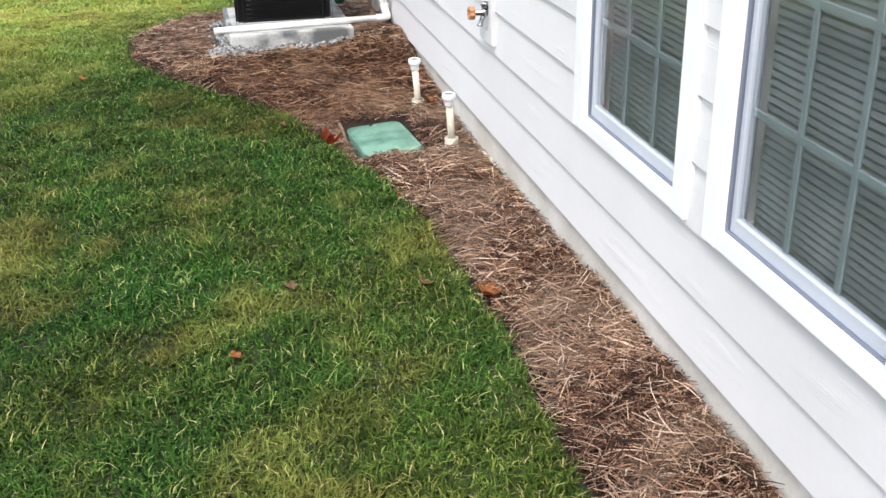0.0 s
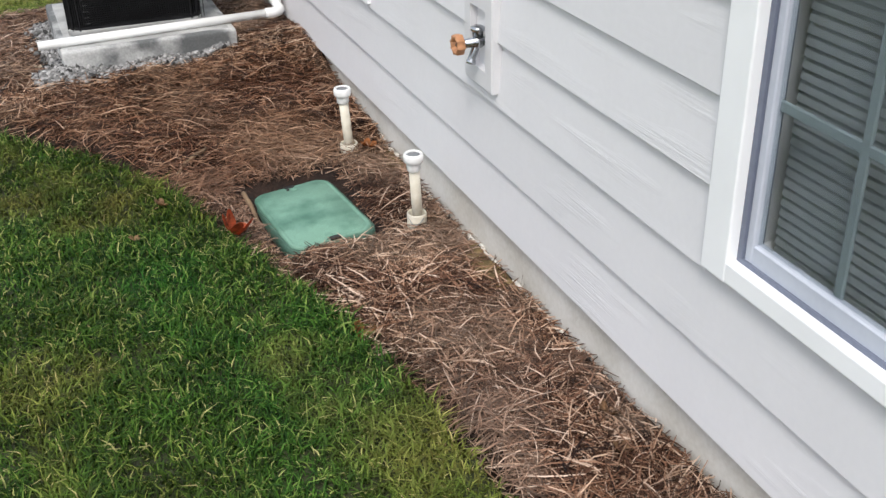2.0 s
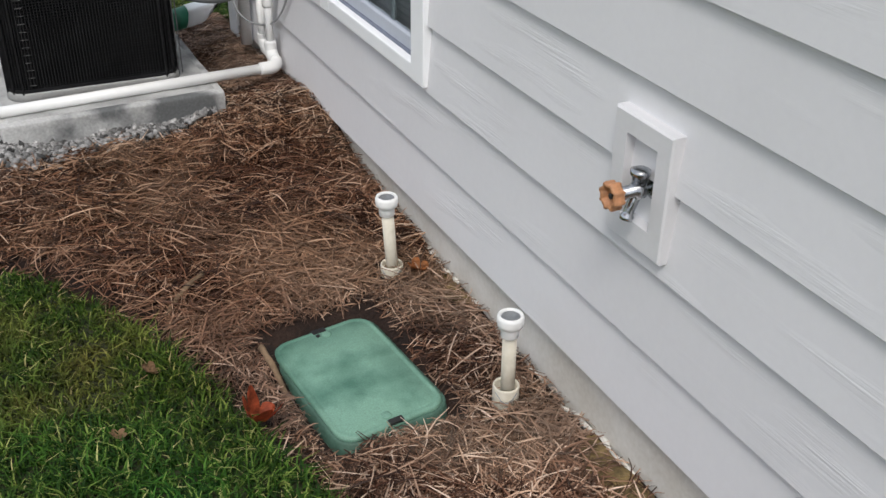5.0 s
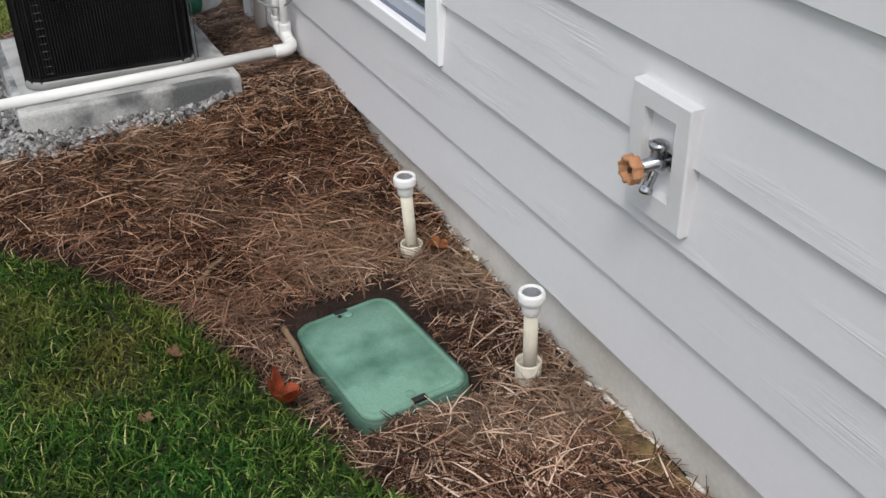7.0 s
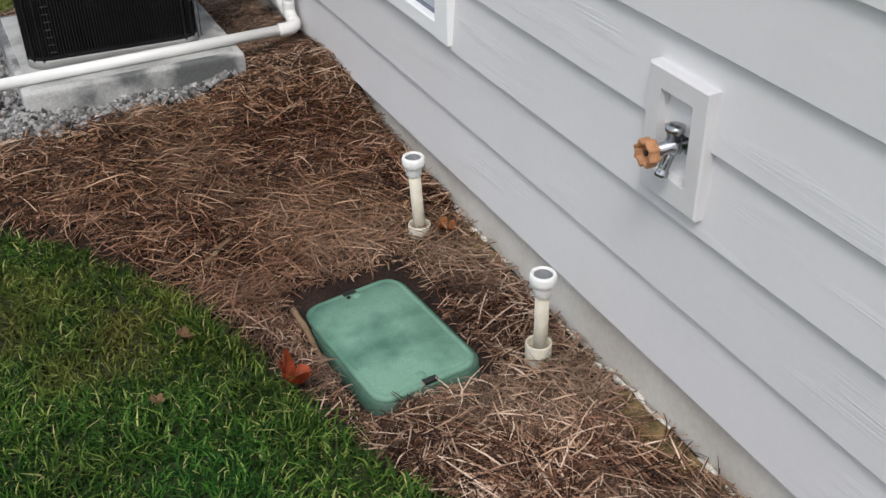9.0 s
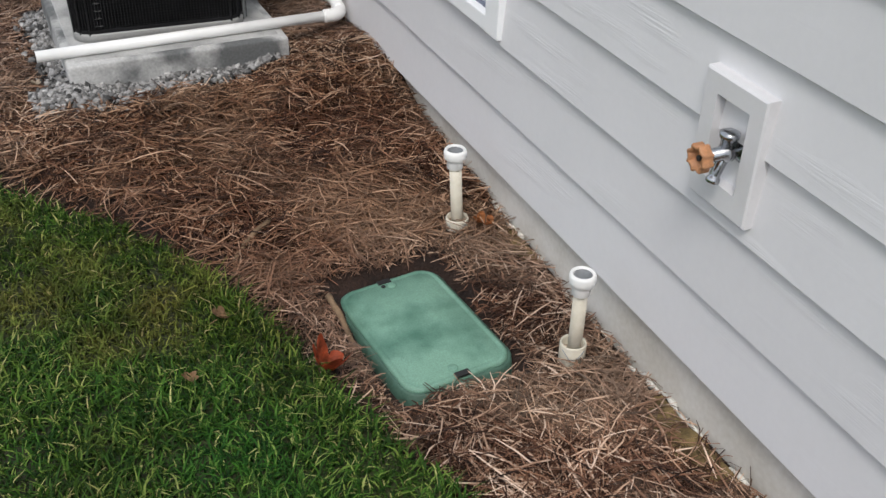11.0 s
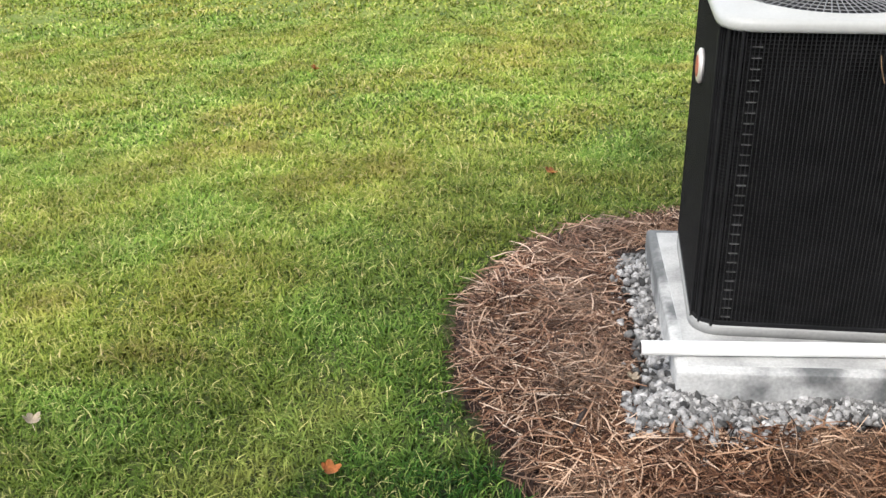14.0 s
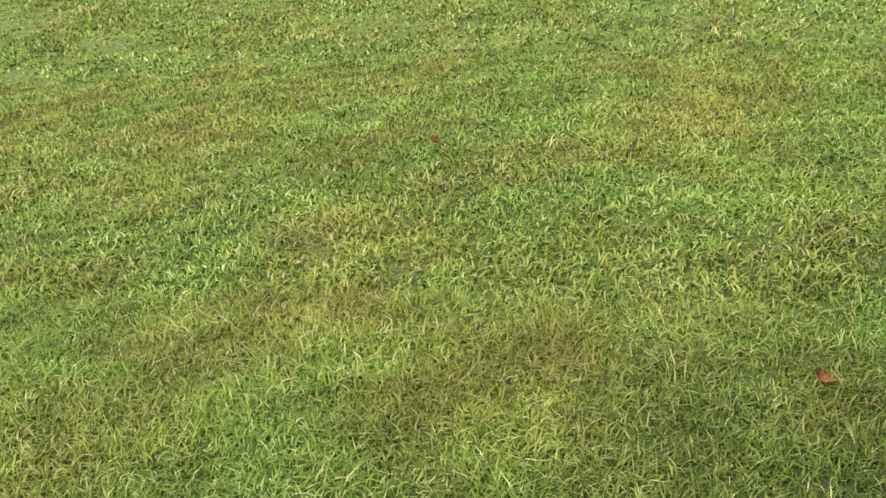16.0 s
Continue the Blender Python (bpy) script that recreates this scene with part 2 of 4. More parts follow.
M_WHIP = material("grey_flexible_conduit", (0.10, 0.105, 0.11), 0.5, 0, 20, 0.1, 0.2, 200)
M_WIRE = material("grey_wire", (0.33, 0.34, 0.34), 0.5, 0, 20, 0.1, 0.0, 60)
M_ELEC = material("grey_electrical_steel", (0.40, 0.41, 0.41), 0.45, 0.2, 10, 0.06, 0.05, 120)
M_DOWN = material("white_aluminium", (0.90, 0.92, 0.94), 0.4, 0, 4, 0.03, 0.0, 60)
M_STONE = material("crushed_stone", (0.25, 0.246, 0.24), 0.85, 0, 60, 0.25, 0.4, 220, island=0.9)
# near black: the shade between the needles is put into this colour
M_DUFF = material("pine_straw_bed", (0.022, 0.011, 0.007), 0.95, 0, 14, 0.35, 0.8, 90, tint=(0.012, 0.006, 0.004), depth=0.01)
M_CLAY = material("bare_clay_soil", (0.20, 0.14, 0.06), 0.95, 0, 25, 0.3, 0.6, 110, tint=(0.07, 0.05, 0.02), depth=0.006)
M_TWIG = material("dry_branch", (0.20, 0.13, 0.075), 0.85, 0, 30, 0.2, 0.5, 150)
M_DARKTWIG = material("dark_damp_branch", (0.05, 0.035, 0.028), 0.85, 0, 30, 0.2, 0.5, 150)
M_LEAFRED = material("red_orange_leaf", (0.50, 0.10, 0.035), 0.6, 0, 40, 0.25, 0.2, 150)
M_LEAFORANGE = material("orange_brown_leaf", (0.46, 0.17, 0.05), 0.65, 0, 40, 0.25, 0.2, 150)
M_LEAFBROWN = material("dry_brown_leaf", (0.32, 0.19, 0.10), 0.75, 0, 40, 0.25, 0.2, 150)
M_LEAFPALE = material("pale_dry_leaf", (0.60, 0.50, 0.38), 0.75, 0, 40, 0.2, 0.2, 150)
M_BADGE = material("badge_silver", (0.70, 0.66, 0.64), 0.3, 0.3, 20, 0.05, 0.0, 60)
M_BADGERED = material("badge_red", (0.42, 0.10, 0.07), 0.4, 0, 20, 0.05, 0.0, 60)
M_TEAL = material("green_plastic", (0.03, 0.20, 0.12), 0.5, 0, 20, 0.1, 0.0, 60)
M_TIE = material("black_plastic", (0.02, 0.02, 0.02), 0.5, 0, 20, 0.1, 0.0, 60)
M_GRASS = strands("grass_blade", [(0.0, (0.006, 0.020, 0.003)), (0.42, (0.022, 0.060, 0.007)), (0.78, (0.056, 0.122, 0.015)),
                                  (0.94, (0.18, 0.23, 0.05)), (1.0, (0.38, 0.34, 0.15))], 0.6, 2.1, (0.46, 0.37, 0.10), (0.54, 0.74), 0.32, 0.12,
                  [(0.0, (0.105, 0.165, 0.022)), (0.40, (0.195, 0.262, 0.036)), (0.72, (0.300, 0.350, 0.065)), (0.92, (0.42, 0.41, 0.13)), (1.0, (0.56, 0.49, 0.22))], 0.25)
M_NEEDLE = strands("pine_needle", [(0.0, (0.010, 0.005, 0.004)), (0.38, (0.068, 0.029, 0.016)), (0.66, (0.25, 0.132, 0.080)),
                                   (0.86, (0.46, 0.31, 0.215)), (1.0, (0.66, 0.51, 0.40))], 0.6, 2.2, (0.46, 0.33, 0.24), (0.44, 0.66), 0.45, 0.2, tufts=0.26, hues=(0.494, 0.504), darker=True)


def turf_ground():
    # soil kept dark, with the shade between blades put into its colour
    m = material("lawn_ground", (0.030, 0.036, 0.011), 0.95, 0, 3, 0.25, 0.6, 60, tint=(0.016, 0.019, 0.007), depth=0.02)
    nt, n = m.node_tree, m.node_tree.nodes
    b = n["Principled BSDF"]
    src = b.inputs["Base Color"].links[0].from_socket
    mix = n.new("ShaderNodeMix")
    mix.data_type = "RGBA"
    tex, ramp, tc = n.new("ShaderNodeTexNoise"), n.new("ShaderNodeValToRGB"), n.new("ShaderNodeTexCoord")
    tex.inputs["Scale"].default_value, tex.inputs["Detail"].default_value = 1.1, 8
    nt.links.new(tc.outputs["Object"], tex.inputs["Vector"])
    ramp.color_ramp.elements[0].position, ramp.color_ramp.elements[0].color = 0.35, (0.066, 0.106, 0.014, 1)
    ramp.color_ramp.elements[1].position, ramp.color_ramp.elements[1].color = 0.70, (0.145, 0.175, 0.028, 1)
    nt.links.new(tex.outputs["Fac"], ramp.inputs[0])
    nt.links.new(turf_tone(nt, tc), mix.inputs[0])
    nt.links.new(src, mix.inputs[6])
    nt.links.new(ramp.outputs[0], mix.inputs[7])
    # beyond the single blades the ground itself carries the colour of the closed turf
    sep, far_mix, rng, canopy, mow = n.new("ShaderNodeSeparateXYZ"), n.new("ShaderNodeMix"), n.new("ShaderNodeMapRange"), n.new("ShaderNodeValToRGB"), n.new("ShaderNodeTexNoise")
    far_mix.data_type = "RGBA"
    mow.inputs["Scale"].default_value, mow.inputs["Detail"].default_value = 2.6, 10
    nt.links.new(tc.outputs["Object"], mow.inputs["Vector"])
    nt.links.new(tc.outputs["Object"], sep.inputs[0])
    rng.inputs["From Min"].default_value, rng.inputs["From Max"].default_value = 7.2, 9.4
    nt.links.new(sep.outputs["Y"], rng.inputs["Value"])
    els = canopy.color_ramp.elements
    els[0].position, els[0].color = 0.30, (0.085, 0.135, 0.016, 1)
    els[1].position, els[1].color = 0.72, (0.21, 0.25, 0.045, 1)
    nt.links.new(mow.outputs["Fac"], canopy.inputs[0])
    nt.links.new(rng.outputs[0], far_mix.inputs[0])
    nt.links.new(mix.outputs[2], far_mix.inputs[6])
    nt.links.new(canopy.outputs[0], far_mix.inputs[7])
    nt.links.new(far_mix.outputs[2], b.inputs["Base Color"])
    return m


M_TURF = turf_ground()


def glass_material():
    m = bpy.data.materials.new("window_glass")
    m.use_nodes = True
    b = m.node_tree.nodes["Principled BSDF"]
    b.inputs["Base Color"].default_value = (0.72, 0.77, 0.80, 1)
    b.inputs["Roughness"].default_value = 0.03
    b.inputs["Transmission Weight"].default_value = 1.0
    b.inputs["IOR"].default_value = 1.45
    return m


M_GLASS = glass_material()


# ---- mesh helpers ----
def part(name, bm, mat, parent=None, label="", smooth=False, angle=40):
    me = bpy.data.meshes.new(name)
    if smooth:
        for f in bm.faces:
            f.smooth = True
        for e in bm.edges:
            if len(e.link_faces) == 2 and e.calc_face_angle(0) > radians(angle):
                e.smooth = False
    bm.to_mesh(me)
    bm.free()
    me.materials.append(mat)
    ob = new(name, me)
    if parent is not None:
        ob.parent = parent
        ob.matrix_parent_inverse = Matrix.Translation(-parent.location) if parent.type == "EMPTY" else Matrix.Identity(4)
    if label:
        tagged(ob, label=label)
    return ob


def thing(name, x, y, z, label, category, group="", kind=""):
    ob = new(name)
    ob.empty_display_size = 0.05
    ob.location = (x, y, z)
    return tagged(ob, label, category, group, kind)


def arrays(name, verts, faces, mat, smooth=False):
    """A mesh from numpy vertices and an (n, k) array of faces."""
    me = bpy.data.meshes.new(name)
    n, k = faces.shape
    me.vertices.add(len(verts))
    me.vertices.foreach_set("co", np.ascontiguousarray(verts, dtype=np.float32).ravel())
    me.loops.add(n * k)
    me.loops.foreach_set("vertex_index", np.ascontiguousarray(faces, dtype=np.int32).ravel())
    me.polygons.add(n)
    me.polygons.foreach_set("loop_start", np.arange(0, n * k, k, dtype=np.int32))
    if smooth:
        me.polygons.foreach_set("use_smooth", np.ones(n, dtype=bool))
    me.update(calc_edges=True)
    me.validate()
    me.materials.append(mat)
    return new(name, me)


def box_bm(x0, x1, y0, y1, z0, z1, bevel=0.0, seg=2, bm=None):
    bm = bm or bmesh.new()
    geom = bmesh.ops.create_cube(bm, size=1, matrix=Matrix.LocRotScale(((x0 + x1) / 2, (y0 + y1) / 2, (z0 + z1) / 2), None, (x1 - x0, y1 - y0, z1 - z0)))
    if bevel:
        edges = list({e for v in geom["verts"] for e in v.link_edges})
        bmesh.ops.bevel(bm, geom=edges, offset=bevel, segments=seg, affect="EDGES", profile=0.5)
    return bm


def lathe(profile, seg=24, centre=(0, 0, 0), bm=None, axis="z"):
    """Turned shape: rows of (radius, height); the ends are closed where the radius is not zero."""
    bm = bm or bmesh.new()
    rings = []
    turn = {"z": Matrix.Identity(3), "x": Euler((0, radians(-90), 0)).to_matrix(), "y": Euler((radians(-90), 0, 0)).to_matrix()}[axis]
    for r, h in profile:
        rings.append([bm.verts.new(Vector(centre) + turn @ Vector((r * math.cos(2 * math.pi * i / seg), r * math.sin(2 * math.pi * i / seg), h))) for i in range(seg)])
    for a, b in zip(rings, rings[1:]):
        for i in range(seg):
            bm.faces.new((a[i], a[(i + 1) % seg], b[(i + 1) % seg], b[i]))
    bm.faces.new(rings[0][::-1])
    bm.faces.new(rings[-1])
    return bm


def smooth_path(points, steps=8):
    """Catmull-Rom through the points."""
    p = [Vector(q) for q in points]
    p = [2 * p[0] - p[1]] + p + [2 * p[-1] - p[-2]]
    out = []
    for i in range(1, len(p) - 2):
        a, b, c, d = p[i - 1:i + 3]
        for k in range(steps):
            t = k / steps
            out.append(0.5 * (2 * b + (c - a) * t + (2 * a - 5 * b + 4 * c - d) * t * t + (3 * b - a - 3 * c + d) * t ** 3))
    return out + [p[-2]]


def tube(points, radius, seg=12, bm=None, radii=None, ribs=0.0):
    """A round tube along a line of points."""
    bm = bm or bmesh.new()
    pts = [Vector(q) for q in points]
    rings, side = [], None
    for i, p in enumerate(pts):
        ahead = (pts[min(i + 1, len(pts) - 1)] - pts[max(i - 1, 0)]).normalized()
        if side is None:
            side = ahead.cross(Vector((0, 0, 1)) if abs(ahead.z) < 0.9 else Vector((1, 0, 0))).normalized()
        side = (side - ahead * side.dot(ahead)).normalized()
        up = ahead.cross(side)
        r = radii[i] if radii else radius
        r *= 1 + (ribs if i % 2 else 0)
        rings.append([bm.verts.new(p + (side * math.cos(2 * math.pi * k / seg) + up * math.sin(2 * math.pi * k / seg)) * r) for k in range(seg)])
    for a, b in zip(rings, rings[1:]):
        for k in range(seg):
            bm.faces.new((a[k], a[(k + 1) % seg], b[(k + 1) % seg], b[k]))
    bm.faces.new(rings[0][::-1])
    bm.faces.new(rings[-1])
    return bm


def rounded(w, d, r, seg=8, cx=0.0, cy=0.0):
    """Outline of a rounded rectangle, counter-clockwise."""
    out = []
    for sx, sy, a0 in ((1, 1, 0), (-1, 1, 90), (-1, -1, 180), (1, -1, 270)):
        for k in range(seg + 1):
            a = radians(a0 + 90 * k / seg)
            out.append((cx + sx * (w / 2 - r) + r * math.cos(a), cy + sy * (d / 2 - r) + r * math.sin(a)))
    return out


def loft(loops, bm=None, cap=(True, True)):
    """Skin between outlines of the same count, each a list of 3D points."""
    bm = bm or bmesh.new()
    rings = [[bm.verts.new(p) for p in loop] for loop in loops]
    n = len(rings[0])
    for a, b in zip(rings, rings[1:]):
        for i in range(n):
            bm.faces.new((a[i], a[(i + 1) % n], b[(i + 1) % n], b[i]))
    if cap[0]:
        bm.faces.new(rings[0][::-1])
    if cap[1]:
        bm.faces.new(rings[-1])
    return bm


# ---- the lie of the land ----
BED_EDGE = smooth_path([(-0.50, -6, 0), (-0.50, -3, 0), (-0.50, -1, 0), (-0.465, -0.3, 0), (-0.435, 0.2, 0), (-0.43, 0.7, 0), (-0.44, 1.1, 0), (-0.475, 1.5, 0),
                        (-0.55, 1.9, 0), (-0.67, 2.3, 0), (-0.75, 2.65, 0), (-0.86, 3.0, 0), (-1.0, 3.27, 0), (-1.18, 3.48, 0), (-1.38, 3.68, 0),
                        (-1.54, 3.93, 0), (-1.65, 4.22, 0), (-1.69, 4.5, 0), (-1.64, 4.78, 0), (-1.49, 5.03, 0), (-1.24, 5.23, 0), (-0.98, 5.34, 0),
                        (-0.6, 5.40, 0), (-0.2, 5.38, 0), (0.4, 5.36, 0)], 6)
EDGE = np.array([(p.x, p.y) for p in BED_EDGE])
EDGE[:, 0] += 0.012 * np.sin(np.arange(len(EDGE)) * 1.9) + 0.008 * np.sin(np.arange(len(EDGE)) * 0.77)
RING = np.vstack([EDGE, [(0.4, -6)]])


def inside_by(x, y):
    """How far a place lies inside the bed (negative on the lawn)."""
    x, y = np.asarray(x, float), np.asarray(y, float)
    best = np.full(x.shape, 1e9)
    for a, b in zip(EDGE[:-1], EDGE[1:]):
        ab = b - a
        t = np.clip(((x - a[0]) * ab[0] + (y - a[1]) * ab[1]) / (ab @ ab), 0, 1)
        best = np.minimum(best, np.hypot(x - a[0] - t * ab[0], y - a[1] - t * ab[1]))
    odd = np.zeros(x.shape, bool)
    for a, b in zip(RING, np.roll(RING, -1, axis=0)):
        cross = (a[1] > y) != (b[1] > y)
        with np.errstate(divide="ignore", invalid="ignore"):
            xx = (b[0] - a[0]) * (y - a[1]) / (b[1] - a[1]) + a[0]
        odd ^= cross & (x < xx)
    return np.where(odd, best, -best)


def waves(x, y, size, seed):
    """Cheap smooth unevenness between -1 and 1."""
    rs = np.random.RandomState(seed)
    out = 0
    for k in range(5):
        a, ph, f = rs.rand() * 6.28, rs.rand() * 6.28, (0.7 + 0.9 * rs.rand()) * 6.28 / size
        out = out + np.sin(f * (x * np.cos(a) + y * np.sin(a)) + ph)
    return out / 3.0


def table(y, keys, values, soft=0.35):
    return sum(np.interp(y + d * soft, keys, values) for d in (-1, -0.5, 0, 0.5, 1)) / 5


def lawn_z(x, y):
    z = table(y, [-8, 2, 2.9, 3.8, 4.8, 5.8, 7.2, 9, 14, 30], [0.10, 0.10, 0.075, 0.12, 0.135, 0.065, -0.09, -0.29, -0.68, -0.9])
    z = z - 0.065 * np.clip(-2.6 - x, 0, 3) * np.clip((y - 4.6) / 2.2, 0, 1)
    return z + 0.012 * waves(x, y, 1.5, 3)


def mulch_z(x, y, d=None):
    z = table(y, [-8, 0, 1, 2, 2.5, 3, 3.5, 4, 5, 5.6], [0.07, 0.085, 0.065, 0.05, 0.035, 0.075, 0.13, 0.165, 0.15, 0.12], 0.2)
    z = z + 0.07 * np.exp(-((y - 4.0) / 0.33) ** 2 - (x / 0.28) ** 2) + 0.035 * np.exp(-((y - 0.45) / 0.2) ** 2 - (x / 0.12) ** 2)
    z = z + 0.014 * waves(x, y, 0.45, 5) * np.clip((-x - 0.02) / 0.1, 0.3, 1)
    z = z - 0.050 * np.clip(1.0 - (np.hypot(np.maximum(np.abs(x + 0.408) - 0.13, 0), np.maximum(np.abs(y - 2.635) - 0.213, 0)) - 0.02) / 0.06, 0, 1)
    z = z + (0.014 * waves(x * 0.3, y, 0.42, 9) + 0.022 * np.clip((3.3 - y) / 0.4, 0, 1)) * np.exp(-(x / 0.13) ** 2)
    z = z - 0.025 * np.exp(-((x + 0.235) / 0.06) ** 2 - ((y - 2.71) / 0.12) ** 2)
    if d is not None:
        z = z - 0.10 * np.clip(1 - d / 0.10, 0, 1) ** 1.5
    return z


def surface(x, y):
    d = inside_by(x, y)
    return np.where(d > 0, mulch_z(x, y, d), lawn_z(x, y))


def ground_height(x, y):
    return float(surface(np.array([x]), np.array([y]))[0])


def sheet(name, xs, ys, zfun, mat, keep=None):
    gx, gy = np.meshgrid(xs, ys)
    gz = zfun(gx, gy)
    nx, ny = len(xs), len(ys)
    i = np.arange(nx * ny).reshape(ny, nx)
    f = np.stack([i[:-1, :-1], i[:-1, 1:], i[1:, 1:], i[1:, :-1]], -1).reshape(-1, 4)
    v = np.stack([gx.ravel(), gy.ravel(), gz.ravel()], -1)
    if keep is not None:
        ok = keep(gx, gy).ravel()
        f = f[ok[f].all(1)]
        used = np.unique(f)
        back = np.full(len(v), -1)
        back[used] = np.arange(len(used))
        v, f = v[used], back[f]
    return arrays(name, v, f, mat, smooth=True)


def sheet_z(x, y):
    d = inside_by(x, y)
    lip = np.clip(d / 0.035, 0, 1)
    return lawn_z(x, y) * (1 - lip) + (mulch_z(x, y, np.maximum(d, 0)) - 0.03) * lip


far = [-600, -250, -100, -50, -25, -14, -9, -7]
xs = np.array(far + list(np.arange(-5.5, 0.61, 0.05)) + [1.5, 4, 9, 20, 60, 200, 600])
ys = np.array([-600, -200, -60, -20, -9, -6] + list(np.arange(-4, 9.01, 0.05)) + [9.5, 10, 11, 12, 13.5, 16, 20, 30, 60, 150, 600])
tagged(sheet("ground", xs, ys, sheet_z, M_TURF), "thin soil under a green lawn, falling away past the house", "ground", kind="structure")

PAD = (-1.062, -0.292, 4.122, 4.935)   # concrete pad
PAD_TOP, PAD_LOW = 0.262, 0.165
LID = (-0.408, 2.635)


def on_pad(x, y, m=0.0):
    return (x > PAD[0] - m) & (x < PAD[1] + m) & (y > PAD[2] - m) & (y < PAD[3] + m)


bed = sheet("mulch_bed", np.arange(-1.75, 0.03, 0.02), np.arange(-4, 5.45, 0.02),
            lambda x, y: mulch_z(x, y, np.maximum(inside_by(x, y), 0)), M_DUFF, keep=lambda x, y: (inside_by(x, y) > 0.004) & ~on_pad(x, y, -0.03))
tagged(bed, "brown pine straw mulch bed along the house wall", "mulch bed", kind="structure")


# ---- the house wall ----
WALL_Y0, WALL_Y1, LAP0, LAP = -7.0, 4.965, 0.237, 0.19
WINDOWS = [(-0.920, -0.038, 0.632, 2.15), (0.072, 0.957, 0.632, 2.15), (3.017, 3.805, 0.631, 2.15)]


def spans(z0, z1):
    """Stretches of the wall at a height that no window takes."""
    cuts = [(a, b) for a, b, lo, hi in WINDOWS if z1 > lo + 0.02 and z0 < hi - 0.02]
    out, at = [], WALL_Y0
    for a, b in sorted(cuts):
        out.append((at, a + 0.004))
        at = b - 0.004
    return out + [(at, WALL_Y1 - 0.10)]


bm = bmesh.new()
edges_y = sorted({WALL_Y0, WALL_Y1} | {v for w in WINDOWS for v in (w[0] + 0.05, w[1] - 0.05)})
for a, b in zip(edges_y, edges_y[1:]):
    mid = (a + b) / 2
    hole = [w for w in WINDOWS if w[0] < mid < w[1]]
    if hole:
        box_bm(0.012, 0.16, a, b, 0.22, hole[0][2] + 0.05, bm=bm)
        box_bm(0.012, 0.16, a, b, hole[0][3] - 0.05, 3.2, bm=bm)
    else:
        box_bm(0.012, 0.16, a, b, 0.22, 3.2, bm=bm)
wall = part("wall_west", bm, M_TRIM)
tagged(wall, "light grey painted lap siding house wall", "wall", kind="structure")
foundation = part("foundation", box_bm(0.010, 0.20, WALL_Y0, WALL_Y1, -0.6, 0.232), M_FOUND)
tagged(foundation, "cream parged concrete foundation under the siding", "foundation", kind="structure")
tagged(part("wall_north", box_bm(0.16, 9, WALL_Y1 - 0.16, WALL_Y1, -0.6, 3.2), M_TRIM), "light grey house wall round the corner", "wall", kind="structure")
tagged(part("wall_east", box_bm(8.8, 9, WALL_Y0, WALL_Y1 - 0.16, -0.6, 3.2), M_TRIM), "light grey far house wall", "wall", kind="structure")
tagged(part("wall_south", box_bm(0.16, 8.8, WALL_Y0, WALL_Y0 + 0.16, -0.6, 3.2), M_TRIM), "light grey house wall at the back", "wall", kind="structure")
tagged(part("ceiling", box_bm(0.0, 9.0, WALL_Y0, WALL_Y1, 3.2, 3.36), M_WHITE), "white ceiling of the house", "ceiling", kind="structure")
corner = part("corner_trim", box_bm(-0.020, 0.012, WALL_Y1 - 0.10, WALL_Y1 + 0.02, 0.17, 3.2, 0.003), M_TRIM)
tagged(corner, "light grey vertical corner board at the house corner", "trim", kind="structure")


